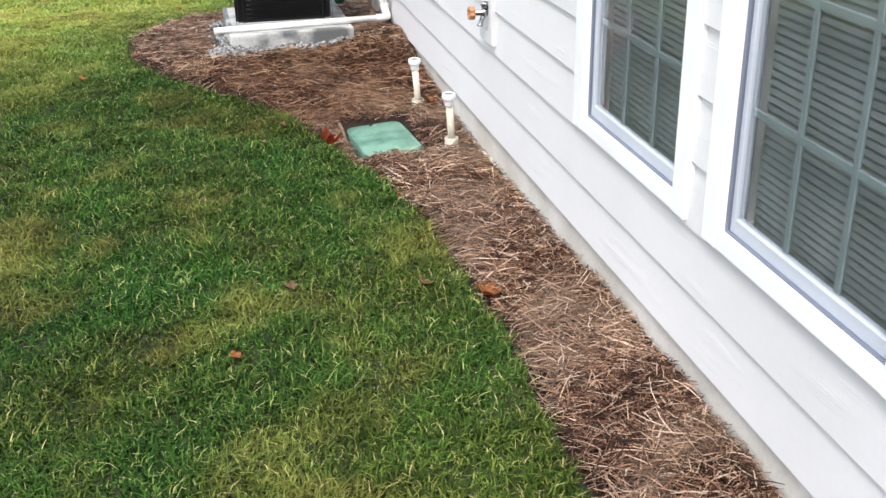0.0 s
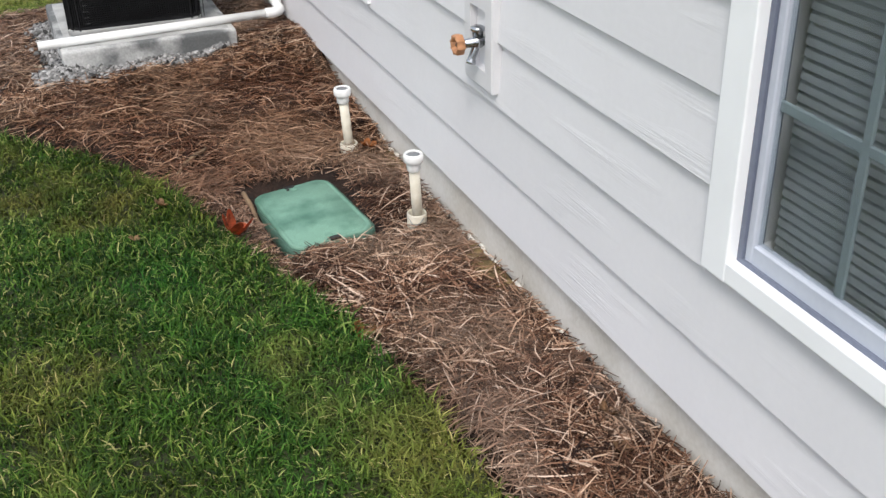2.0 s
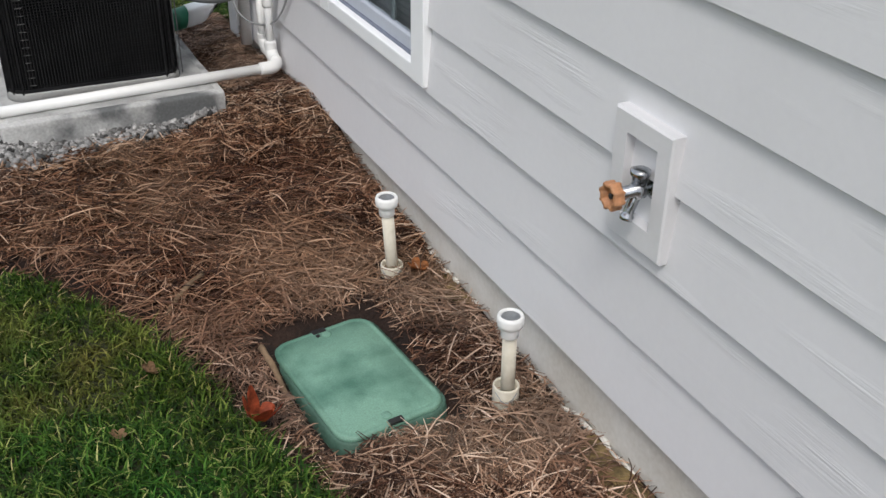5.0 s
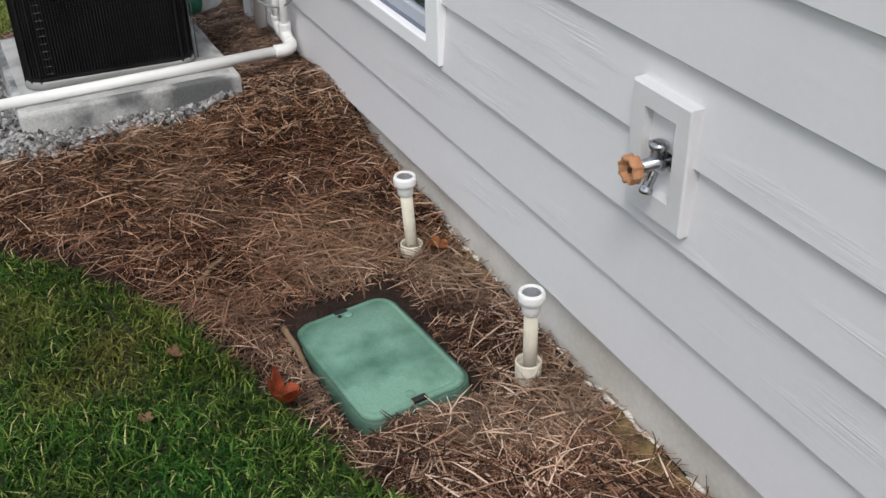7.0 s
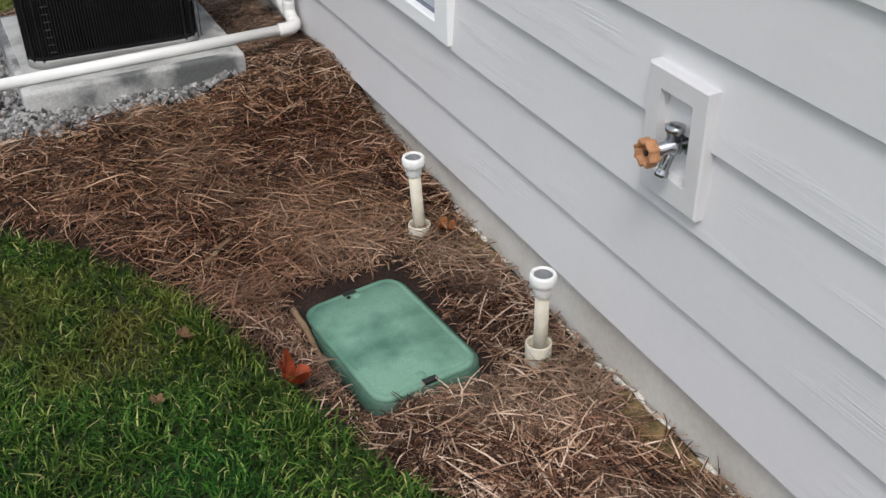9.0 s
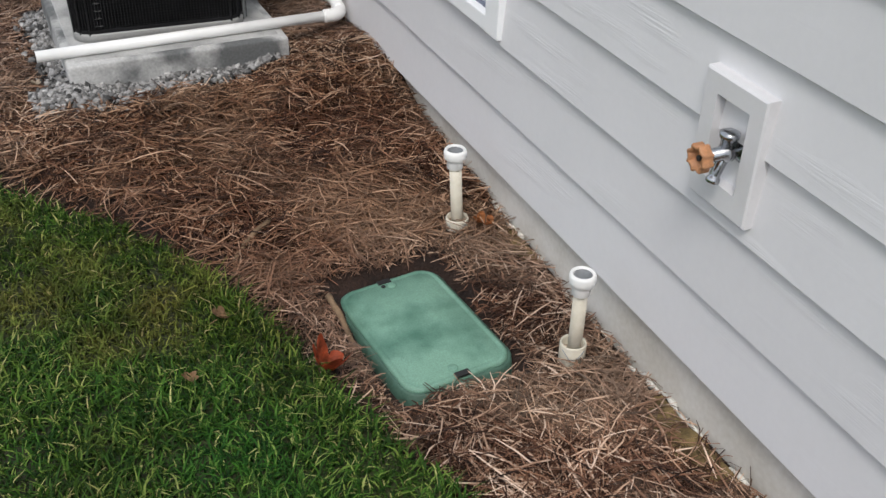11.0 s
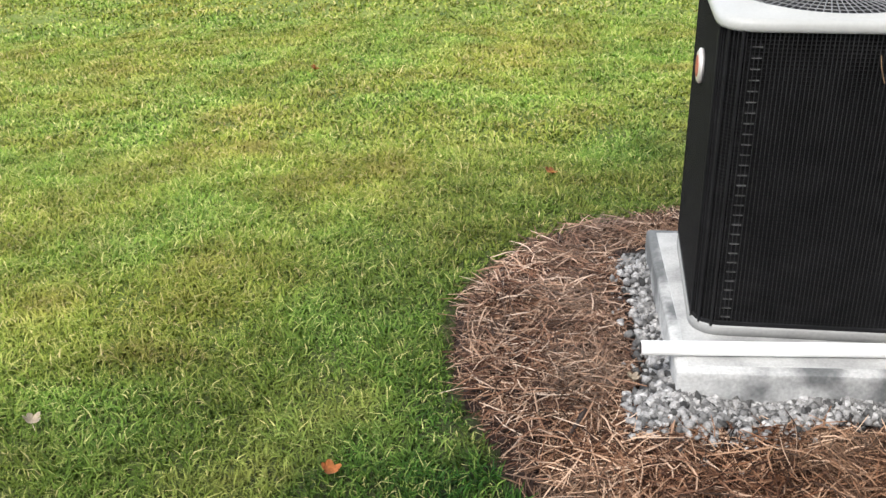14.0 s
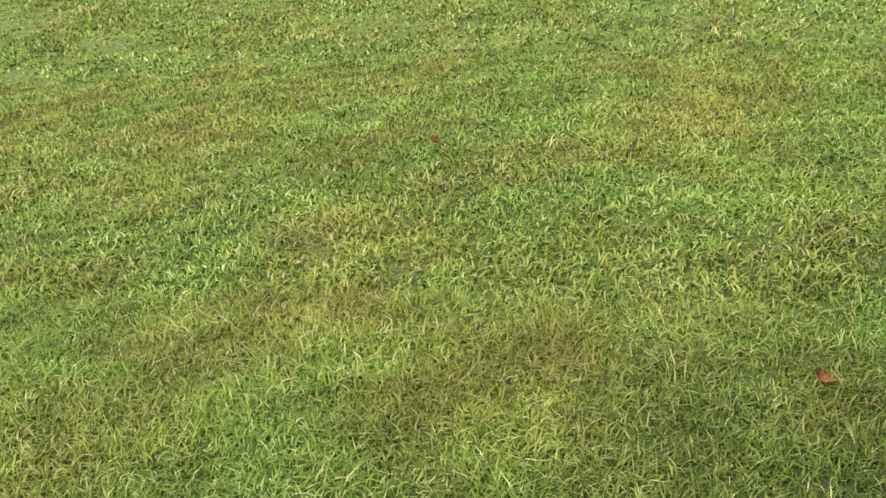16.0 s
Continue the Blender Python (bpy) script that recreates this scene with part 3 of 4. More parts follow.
def window(n, y0, y1, z0, z1, blinds):
    w = thing("window_%d" % n, 0, (y0 + y1) / 2, z0, "white vinyl window with divided panes and " + ("lowered grey blinds" if blinds else "dark bare panes"), "window", kind="structure")
    t, p = 0.080, -0.030
    ya, yb, za, zb = y0 + t, y1 - t, z0 + 0.048, z1 - t
    bm = bmesh.new()
    box_bm(p, 0.02, y0, ya, z0, z1, 0.004, 2, bm)
    box_bm(p, 0.02, yb, y1, z0, z1, 0.004, 2, bm)
    box_bm(p + 0.0015, 0.02, ya - 0.004, yb + 0.004, z0 + 0.001, za, 0.004, 2, bm)
    box_bm(p + 0.0015, 0.02, ya - 0.004, yb + 0.004, zb, z1 - 0.001, 0.004, 2, bm)
    part("window_frame", bm, M_WHITE, w, "glossy white outer frame")
    bm = bmesh.new()
    for a, b, c, d in ((ya, ya + 0.014, za, zb), (yb - 0.014, yb, za, zb), (ya + 0.014, yb - 0.014, za, za + 0.010)):
        box_bm(-0.004, 0.05, a, b, c, d, 0, 1, bm)
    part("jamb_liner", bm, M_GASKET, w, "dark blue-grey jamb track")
    lo, hi, dx = za + 0.006, zb, 0.002
    a, b = ya + 0.014, yb - 0.014
    bm = bmesh.new()
    rail = 0.044
    for e, f, g, h in ((a, a + 0.022, lo, hi), (b - 0.022, b, lo, hi), (a + 0.022, b - 0.022, lo, lo + rail), (a + 0.022, b - 0.022, hi - 0.035, hi)):
        box_bm(dx, dx + 0.028, e, f, g, h, 0.003, 1, bm)
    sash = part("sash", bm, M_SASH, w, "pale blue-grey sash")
    ga, gb, gl, gh = a + 0.022, b - 0.022, lo + rail, hi - 0.035
    pane = part("pane", box_bm(dx + 0.010, dx + 0.014, ga - 0.004, gb + 0.004, gl - 0.004, gh + 0.004), M_GLASS, sash, "grey reflecting glass")
    pane.visible_shadow = False
    for k in (1, 2):
        y = ga + (gb - ga) * k / 3
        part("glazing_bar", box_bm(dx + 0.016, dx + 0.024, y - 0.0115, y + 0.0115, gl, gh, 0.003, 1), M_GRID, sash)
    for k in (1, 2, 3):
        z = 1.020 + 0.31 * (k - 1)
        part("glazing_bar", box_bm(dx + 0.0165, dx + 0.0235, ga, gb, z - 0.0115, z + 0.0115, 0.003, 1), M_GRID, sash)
    if blinds:
        b = thing("window_blind", 0.065, (y0 + y1) / 2, z0, "lowered horizontal grey blind behind the glass", "blind", "blinds in the windows")
        slat = None
        z = za + 0.03
        while z < zb:
            if slat is None:
                bm = bmesh.new()
                a = radians(66)
                rows = [(-0.0125, 0.0), (0.0, 0.0025), (0.0125, 0.0)]
                vs = []
                for s, h in rows:
                    u, v = s * math.cos(a) - h * math.sin(a), s * math.sin(a) + h * math.cos(a)
                    vs.append([bm.verts.new((0.065 + u, y, v)) for y in (ya + 0.03, yb - 0.03)])
                for q, r in zip(vs, vs[1:]):
                    bm.faces.new((q[0], q[1], r[1], r[0]))
                bmesh.ops.solidify(bm, geom=bm.faces[:], thickness=0.0008)
                slat = part("slat", bm, M_BLIND, b)
                slat.location.z = z
            else:
                s = new("slat", slat.data)
                s.parent, s.matrix_parent_inverse = b, slat.matrix_parent_inverse
                s.location.z = z
            z += 0.0215
    # dark backing sheet: the room's dimness is put into its colour
    room = part("room_shade_sheet", box_bm(0.30, 0.32, y0 - 0.1, y1 + 0.1, z0 - 0.1, z1 + 0.1), M_DARKROOM)
    tagged(room, "dark sheet standing in for the dim room behind the window", "room", kind="structure")
    return w


# the third window's blind is added, unseen, to lighten its pane
for n, (a, b, c, d) in enumerate(WINDOWS):
    window(n + 1, a, b, c, d, True)


# ---- concrete pad with gravel and the condenser ----
def concrete_pad():
    pad = thing("concrete_pad", (PAD[0] + PAD[1]) / 2, (PAD[2] + PAD[3]) / 2, PAD_LOW, "rough grey cast concrete equipment pad on gravel", "pad")
    bm = box_bm(PAD[0], PAD[1], PAD[2], PAD[3], PAD_LOW - 0.06, PAD_TOP, 0.012, 3)
    bmesh.ops.subdivide_edges(bm, edges=[e for e in bm.edges if e.calc_length() > 0.05], cuts=9, use_grid_fill=True)
    for v in bm.verts:
        v.co += Vector((noise.noise(v.co * 14 + Vector((3, 0, 0))), noise.noise(v.co * 14), 0.6 * noise.noise(v.co * 9))) * 0.004
    part("slab", bm, M_CONCRETE, pad, "grey cast slab with damp stains", True, 30)
    part("trowelled_top", box_bm(PAD[0] + 0.03, PAD[1] - 0.03, PAD[2] + 0.03, PAD[3] - 0.03, PAD_TOP - 0.01, PAD_TOP + 0.003, 0.002, 1), M_PADTOP, pad, "paler trowelled upper face")
    return pad


concrete_pad()


def gravel():
    rs = np.random.RandomState(4)
    base = bmesh.new()
    bmesh.ops.create_icosphere(base, subdivisions=1, radius=1)
    bv = np.array([v.co[:] for v in base.verts])
    bf = np.array([[v.index for v in f.verts] for f in base.faces])
    base.free()
    vs, fs, at = [], [], 0
    for k in range(5200):
        side = rs.rand()
        if side < 0.62:
            x, y = PAD[0] - 0.13 + rs.rand() * 0.86, PAD[2] + 0.01 - abs(rs.normal()) * 0.075
            if x > -0.75:
                y = PAD[2] + 0.01 - abs(rs.normal()) * 0.055 * max(0.15, (-0.30 - x) / 0.5)
        else:
            x, y = PAD[0] + 0.02 - abs(rs.normal()) * 0.045, PAD[2] - 0.1 + rs.rand() * 0.92
        r = 0.0055 + 0.0085 * rs.rand() ** 1.3
        z = ground_height_fast(x, y) + r * 0.35 + rs.rand() * 0.018
        e = Euler(rs.rand(3) * 6.28).to_matrix()
        v = bv * (1 + 0.28 * rs.normal(size=(12, 1))) * (r * (0.7 + 0.6 * rs.rand(3)))
        v = v @ np.array(e) + (x, y, z)
        vs.append(v), fs.append(bf + at)
        at += 12
    ob = arrays("gravel", np.vstack(vs), np.vstack(fs), M_STONE)
    tagged(ob, "loose grey crushed stone round the concrete pad", "gravel", kind="stuff")


GX, GY = np.arange(-1.9, 0.05, 0.03), np.arange(-3, 5.6, 0.03)
_gx, _gy = np.meshgrid(GX, GY)
GZ = surface(_gx, _gy)


def ground_height_fast(x, y):
    i = min(max(int(round((x - GX[0]) / 0.03)), 0), len(GX) - 1)
    j = min(max(int(round((y - GY[0]) / 0.03)), 0), len(GY) - 1)
    return float(GZ[j, i])


gravel()

AC_X, AC_Y, AC_W, AC_R = -0.690, 4.583, 0.598, 0.075
AC_TOP = 1.112


def outline(w, r, z, seg=6):
    return [(x, y, z) for x, y in rounded(w, w, r, seg, AC_X, AC_Y)]


def condenser():
    ac = thing("air_conditioner", AC_X, AC_Y, PAD_TOP, "black outdoor condenser with light grey top on a pad", "air conditioner")
    w = AC_W
    part("base_pan", loft([outline(w - 0.02, AC_R, PAD_TOP - 0.002), outline(w + 0.006, AC_R, PAD_TOP + 0.004), outline(w + 0.006, AC_R, PAD_TOP + 0.028), outline(w + 0.002, AC_R, PAD_TOP + 0.034)]), M_BASEPAN, ac, "light grey steel base pan", True)
    part("coil", loft([outline(w - 0.05, AC_R - 0.01, PAD_TOP + 0.02), outline(w - 0.05, AC_R - 0.01, AC_TOP)]), M_COIL, ac, "", True)
    bm = bmesh.new()
    z = PAD_TOP + 0.045
    while z < AC_TOP - 0.012:
        loft([outline(w - 0.012, AC_R, z - 0.0014, 5), outline(w - 0.004, AC_R, z, 5), outline(w - 0.012, AC_R, z + 0.0014, 5)], bm)
        z += 0.0098
    tagged(part("wire_guard", bm, M_BLACK, ac, "black horizontal wire guard"), kind="stuff")
    half = w / 2 - 0.001
    bm = bmesh.new()
    line = rounded(w - 0.002, w - 0.002, AC_R, 5, AC_X, AC_Y)
    sides = list(zip(line, line[1:] + line[:1]))
    total, due = 0.0, 0.0
    for (xa, ya), (xb, yb) in sides:
        ln = math.hypot(xb - xa, yb - ya)
        while due <= total + ln:
            k = (due - total) / max(ln, 1e-6)
            x, y = xa + (xb - xa) * k, ya + (yb - ya) * k
            box_bm(x - 0.0011, x + 0.0011, y - 0.0011, y + 0.0011, PAD_TOP + 0.03, AC_TOP, bm=bm)
            due += 0.0105
        total += ln
    tagged(part("upright_wire_mesh", bm, M_BLACK, ac, "black upright wires"), kind="stuff")
    part("lower_hem", loft([outline(w - 0.006, AC_R, PAD_TOP + 0.026, 5), outline(w + 0.002, AC_R, PAD_TOP + 0.028, 5), outline(w + 0.002, AC_R, PAD_TOP + 0.046, 5), outline(w - 0.006, AC_R, PAD_TOP + 0.048, 5)]), M_STRAP, ac, "black folded lower hem")
    # flat seam straps at the corners and the two free rods at the house side
    for sx in (-1, 1):
        for sy in (-1, 1):
            cx, cy = AC_X + sx * (w / 2 - AC_R), AC_Y + sy * (w / 2 - AC_R)
            for q in (18, 45, 72):
                a = radians(q)
                px, py = cx + sx * math.cos(a) * (AC_R + 0.001), cy + sy * math.sin(a) * (AC_R + 0.001)
                part("corner_strap", tube([(px, py, PAD_TOP + 0.03), (px, py, AC_TOP - 0.004)], 0.0042, 6), M_STRAP, ac)
    for d in (0.012, 0.026):
        px, py = AC_X + w / 2 - 0.030 + d, AC_Y - half - 0.006 + d
        part("guard_rod", tube([(px + 0.012, py, PAD_TOP + 0.03), (px + 0.012, py, AC_TOP - 0.004)], 0.0022, 6), M_CLIP, ac, "thin dull steel rod")
    # column of pressed slots next to the front corner post
    bm = bmesh.new()
    z = PAD_TOP + 0.06
    while z < AC_TOP - 0.03:
        box_bm(AC_X - 0.224, AC_X - 0.200, AC_Y - half - 0.0030, AC_Y - half + 0.002, z, z + 0.0022, bm=bm)
        z += 0.0275
    tagged(part("clip_strip", bm, M_CLIP, ac, "column of small dull clips"), kind="stuff")
    # cap: skirt, rounded shoulder, dished ring round the fan opening
    def ring(r, z):
        return [(AC_X + r * math.cos(2 * math.pi * k / 96), AC_Y + r * math.sin(2 * math.pi * k / 96), z) for k in range(96)]
    T = AC_TOP

    def square(ww, z, power=8.5):
        pts = []
        for k in range(96):
            a = 2 * math.pi * k / 96
            r = ww / 2 * (abs(math.cos(a)) ** power + abs(math.sin(a)) ** power) ** (-1 / power)
            pts.append((AC_X + r * math.cos(a), AC_Y + r * math.sin(a), z))
        return pts
    loops = [square(w - 0.02, T - 0.010), square(w + 0.014, T - 0.010), square(w + 0.019, T - 0.004), square(w + 0.019, T + 0.008), square(w + 0.008, T + 0.017), square(w - 0.020, T + 0.021),
             ring(0.276, T + 0.020), ring(0.268, T + 0.026), ring(0.259, T + 0.025), ring(0.252, T + 0.012), ring(0.249, T - 0.05)]
    part("top_cap", loft(loops, cap=(False, False)), M_CAP, ac, "light grey moulded steel top", True, 60)
    bm = bmesh.new()
    for k in range(7):
        r = 0.095 + 0.025 * k
        tube([(AC_X + r * math.cos(a), AC_Y + r * math.sin(a), T + 0.022 - 0.012 * (r / 0.25) ** 2) for a in np.linspace(0, 2 * math.pi, 41)], 0.0016, 5, bm)
    for k in range(72):
        a = 2 * math.pi * k / 72
        tube([(AC_X + r * math.cos(a), AC_Y + r * math.sin(a), T + 0.024 - 0.012 * (r / 0.25) ** 2) for r in (0.07, 0.16, 0.255)], 0.0017, 4, bm)
    guard = tagged(part("fan_guard", bm, M_GUARD, ac, "radial steel wire fan guard"), kind="stuff")
    hub = part("motor_plate", lathe([(0.093, T + 0.020), (0.096, T + 0.024), (0.088, T + 0.031), (0.03, T + 0.033)], 28, (AC_X, AC_Y, 0)), M_HUB, ac, "round grey motor cover", True)
    for k in range(4):
        a = radians(45 + 90 * k)
        part("bolt", lathe([(0.007, T + 0.030), (0.007, T + 0.040), (0.004, T + 0.043)], 8, (AC_X + 0.048 * math.cos(a), AC_Y + 0.048 * math.sin(a), 0)), M_TIE, hub, "black bolt")
    bm = bmesh.new()
    for k in range(4):
        rows = []
        for r in (0.05, 0.14, 0.235):
            rows.append([bm.verts.new((AC_X + r * math.cos(radians(90 * k + q)), AC_Y + r * math.sin(radians(90 * k + q)), T - 0.05 + h)) for q, h in ((-26, -0.02), (0, 0.004), (26, 0.02))])
        for p, q in zip(rows, rows[1:]):
            for i in range(2):
                bm.faces.new((p[i], p[i + 1], q[i + 1], q[i]))
    bmesh.ops.solidify(bm, geom=bm.faces[:], thickness=0.003)
    part("fan_blades", bm, M_BASEPAN, ac, "grey fan blades at rest")
    bm = lathe([(0.249, T - 0.14), (0.249, T - 0.13)], 32, (AC_X, AC_Y, 0))
    part("fan_well", bm, M_FANDARK, ac)
    # round maker's badge on the garden side
    bx, by, bz = AC_X - w / 2 - 0.004, 4.60, 0.915
    badge = part("badge", lathe([(0.046, -0.004), (0.048, 0.004), (0.040, 0.010)], 28, (bx, by, bz), axis="x"), M_BADGE, ac, "round silver badge", True)
    part("badge_face", lathe([(0.030, 0.010), (0.028, 0.012)], 24, (bx, by, bz), axis="x"), M_BADGERED, badge, "dull red round face")
    ac.rotation_euler.z = radians(-3.5)
    return ac


condenser()
caught = part("dry_needle", tube(smooth_path([(AC_X + 0.048, 4.275, 1.052), (AC_X + 0.053, 4.270, 1.02), (AC_X + 0.066, 4.273, 0.985)], 5), 0.0016, 5), M_TWIG)
tagged(caught, "thin dry tan needle caught in the condenser guard", "pine needle")


# ---- pipes, conduit and boxes near the condenser ----
def condensate_pipe():
    p = thing("condensate_drain", -0.05, 4.2, 0.2, "white plastic drain pipe laid across the concrete pad", "pipe")
    y, z, r = 4.200, PAD_TOP + 0.021, 0.0195
    part("long_pipe", tube([(-1.150, y, z), (-0.09, y + 0.012, z + 0.002)], r, 24), M_PVC, p, "", True)
    # dark disc on the capped end paints the shade inside the pipe
    part("pipe_mouth", lathe([(0.0155, -0.003), (0.0155, 0.0015)], 20, (-1.1495, y, z), axis="x"), M_FANDARK, p, "dark disc standing in for the open pipe end")
    part("corner_elbow", tube(smooth_path([(-0.13, y + 0.011, z + 0.002), (-0.085, y + 0.012, z + 0.002), (-0.058, y + 0.04, z + 0.002), (-0.055, y + 0.075, z + 0.004)], 5), r + 0.005, 20), M_PVC, p, "", True)
    part("return_pipe", tube([(-0.055, y + 0.05, z + 0.003), (-0.055, 4.27, z + 0.012)], r, 18), M_PVC, p, "", True)
    part("lower_elbow", tube(smooth_path([(-0.055, 4.245, z + 0.010), (-0.055, 4.27, z + 0.012), (-0.055, 4.300, z + 0.035), (-0.055, 4.300, z + 0.075)], 5), r + 0.004, 18), M_PVC, p, "", True)
    part("riser", tube([(-0.055, 4.300, z + 0.05), (-0.055, 4.300, 0.52)], 0.0145, 16), M_PVC, p, "", True)
    part("wall_elbow", tube(smooth_path([(-0.055, 4.300, 0.49), (-0.055, 4.300, 0.52), (-0.046, 4.300, 0.536), (-0.005, 4.300, 0.540)], 5), 0.019, 16), M_PVC, p, "", True)
    part("second_riser", tube([(-0.055, 4.395, z + 0.02), (-0.055, 4.395, 0.525)], 0.0145, 16), M_PVC, p, "", True)
    part("second_wall_elbow", tube(smooth_path([(-0.055, 4.395, 0.51), (-0.055, 4.395, 0.54), (-0.044, 4.395, 0.552), (0.0, 4.395, 0.554)], 5), 0.019, 16), M_PVC, p, "", True)
    part("wye_fitting", tube(smooth_path([(-0.055, 4.27, z + 0.012), (-0.055, 4.35, z + 0.02), (-0.055, 4.395, z + 0.045), (-0.055, 4.395, z + 0.075)], 5), r, 16), M_PVC, p, "", True)
    return p


condensate_pipe()


def vertical_pipe():
    p = thing("vent_pipe", -0.05, 4.635, 0.19, "white upright plastic pipe strapped to the siding", "pipe")
    part("pipe", tube([(-0.05, 4.635, 0.235), (-0.05, 4.635, 3.1)], 0.023, 20), M_PVC, p, "", True)
    part("strap", lathe([(0.025, 0.884), (0.026, 0.888), (0.025, 0.892)], 20, (-0.05, 4.635, 0)), M_TIE, p, "black cable tie")
    part("strap", lathe([(0.025, 1.684), (0.026, 1.688), (0.025, 1.692)], 20, (-0.05, 4.635, 0)), M_TIE, p, "black cable tie")


vertical_pipe()


def downspout():
    d = thing("downspout", -0.07, 4.83, 0.2, "white square metal downspout at the house corner", "downspout")
    bm = loft([[(x, y, z) for x, y in rounded(0.072, 0.092, 0.012, 4, -0.084, 4.870)] for z in (0.40, 3.2)])
    part("pipe", bm, M_DOWN, d, "", True)
    loops = []
    for k in range(7):
        a = radians(80 * k / 6)
        cx, cz = -0.084 - 0.11 * (1 - math.cos(a)), 0.41 - 0.10 * math.sin(a)
        u = Vector((math.cos(a), 0, math.sin(a)))
        loops.append([Vector((cx, 4.870, cz)) + u * x + Vector((0, y, 0)) for x, y in rounded(0.078, 0.092, 0.014, 4)])
    a = radians(80)
    u, along = Vector((math.cos(a), 0, math.sin(a))), Vector((-math.sin(a), 0, math.cos(a) - 0.30))
    end = Vector((-0.084 - 0.11 * (1 - math.cos(a)), 4.870, 0.41 - 0.10 * math.sin(a)))
    loops.append([end + along * 0.06 + u * x + Vector((0, y, 0)) for x, y in rounded(0.078, 0.092, 0.014, 4)])
    part("elbow", loft(loops), M_DOWN, d, "white curved outlet elbow", True)
    tip = end + along * 0.06
    part("adapter", tube([tip + Vector((0.01, 0, 0)), tip + Vector((-0.07, 0, -0.015))], 0.045, 14), M_TEAL, d, "dark green drain adapter", True)
    bm = bmesh.new()
    box_bm(-0.121, -0.047, 4.823, 4.917, 0.80, 0.803, bm=bm)
    part("seam", bm, M_TRIM, d)


downspout()


def line_set():
    p = thing("refrigerant_line", -0.2, 4.7, 0.5, "thick black insulated refrigerant line into the wall", "insulated pipe")
    part("insulation", tube(smooth_path([(-0.44, 4.42, 0.545), (-0.40, 4.43, 0.555), (-0.30, 4.50, 0.575), (-0.20, 4.59, 0.582), (-0.08, 4.68, 0.568), (0.0, 4.72, 0.56)], 6), 0.034, 16, ribs=0.03), M_RUBBER, p, "", True)
    part("wall_sleeve", box_bm(-0.018, 0.0, 4.665, 4.785, 0.49, 0.63, 0.004), M_TRIM, p, "grey wall sleeve")
    c = thing("electrical_whip", -0.2, 4.4, 0.4, "grey flexible conduit drooping from condenser to switch box", "conduit")
    pts = smooth_path([(-0.41, 4.30, 0.600), (-0.37, 4.29, 0.575), (-0.30, 4.28, 0.553), (-0.23, 4.25, 0.555), (-0.17, 4.20, 0.59), (-0.12, 4.14, 0.65), (-0.095, 4.09, 0.72), (-0.085, 4.065, 0.78)], 14)
    part("conduit", tube(pts, 0.0125, 12, ribs=0.05), M_WHIP, c, "", True, 80)
    part("connector", lathe([(0.018, 0.755), (0.018, 0.785), (0.015, 0.80)], 12, (-0.085, 4.062, 0)), M_ELEC, c, "grey threaded connector")
    w = thing("control_wire", -0.05, 4.5, 0.3, "thin grey loose wire hanging along the siding", "wire")
    part("wire", tube(smooth_path([(-0.085, 4.57, 1.10), (-0.085, 4.57, 0.90), (-0.070, 4.66, 0.66), (-0.10, 4.60, 0.50), (-0.12, 4.50, 0.43), (-0.09, 4.40, 0.40), (-0.05, 4.28, 0.43), (-0.03, 4.18, 0.52), (-0.03, 4.10, 0.65), (-0.035, 4.06, 0.74)], 8), 0.004, 6), M_WIRE, w, "", True)


line_set()


def disconnect():
    b = thing("disconnect_switch", -0.03, 4.16, 0.85, "grey steel electrical disconnect box on a trim block", "electrical box")
    part("mounting_block", box_bm(-0.038, 0.004, 3.95, 4.10, 0.705, 0.985, 0.004), M_TRIM, b, "light grey mounting block", True)
    part("box", box_bm(-0.092, -0.036, 4.035, 4.115, 0.785, 0.965, 0.006), M_ELEC, b, "grey steel box", True)
    part("cover", box_bm(-0.098, -0.090, 4.030, 4.120, 0.80, 0.97, 0.003), M_ELEC, b, "hinged cover", True)
    part("hasp", box_bm(-0.106, -0.094, 4.06, 4.09, 0.79, 0.805, 0.002), M_ELEC, b)
    part("feed_conduit", tube([(-0.06, 4.07, 0.97), (-0.06, 4.07, 1.6), (-0.05, 4.07, 3.15)], 0.016, 12), M_WHIP, b, "dark grey conduit", True)


disconnect()


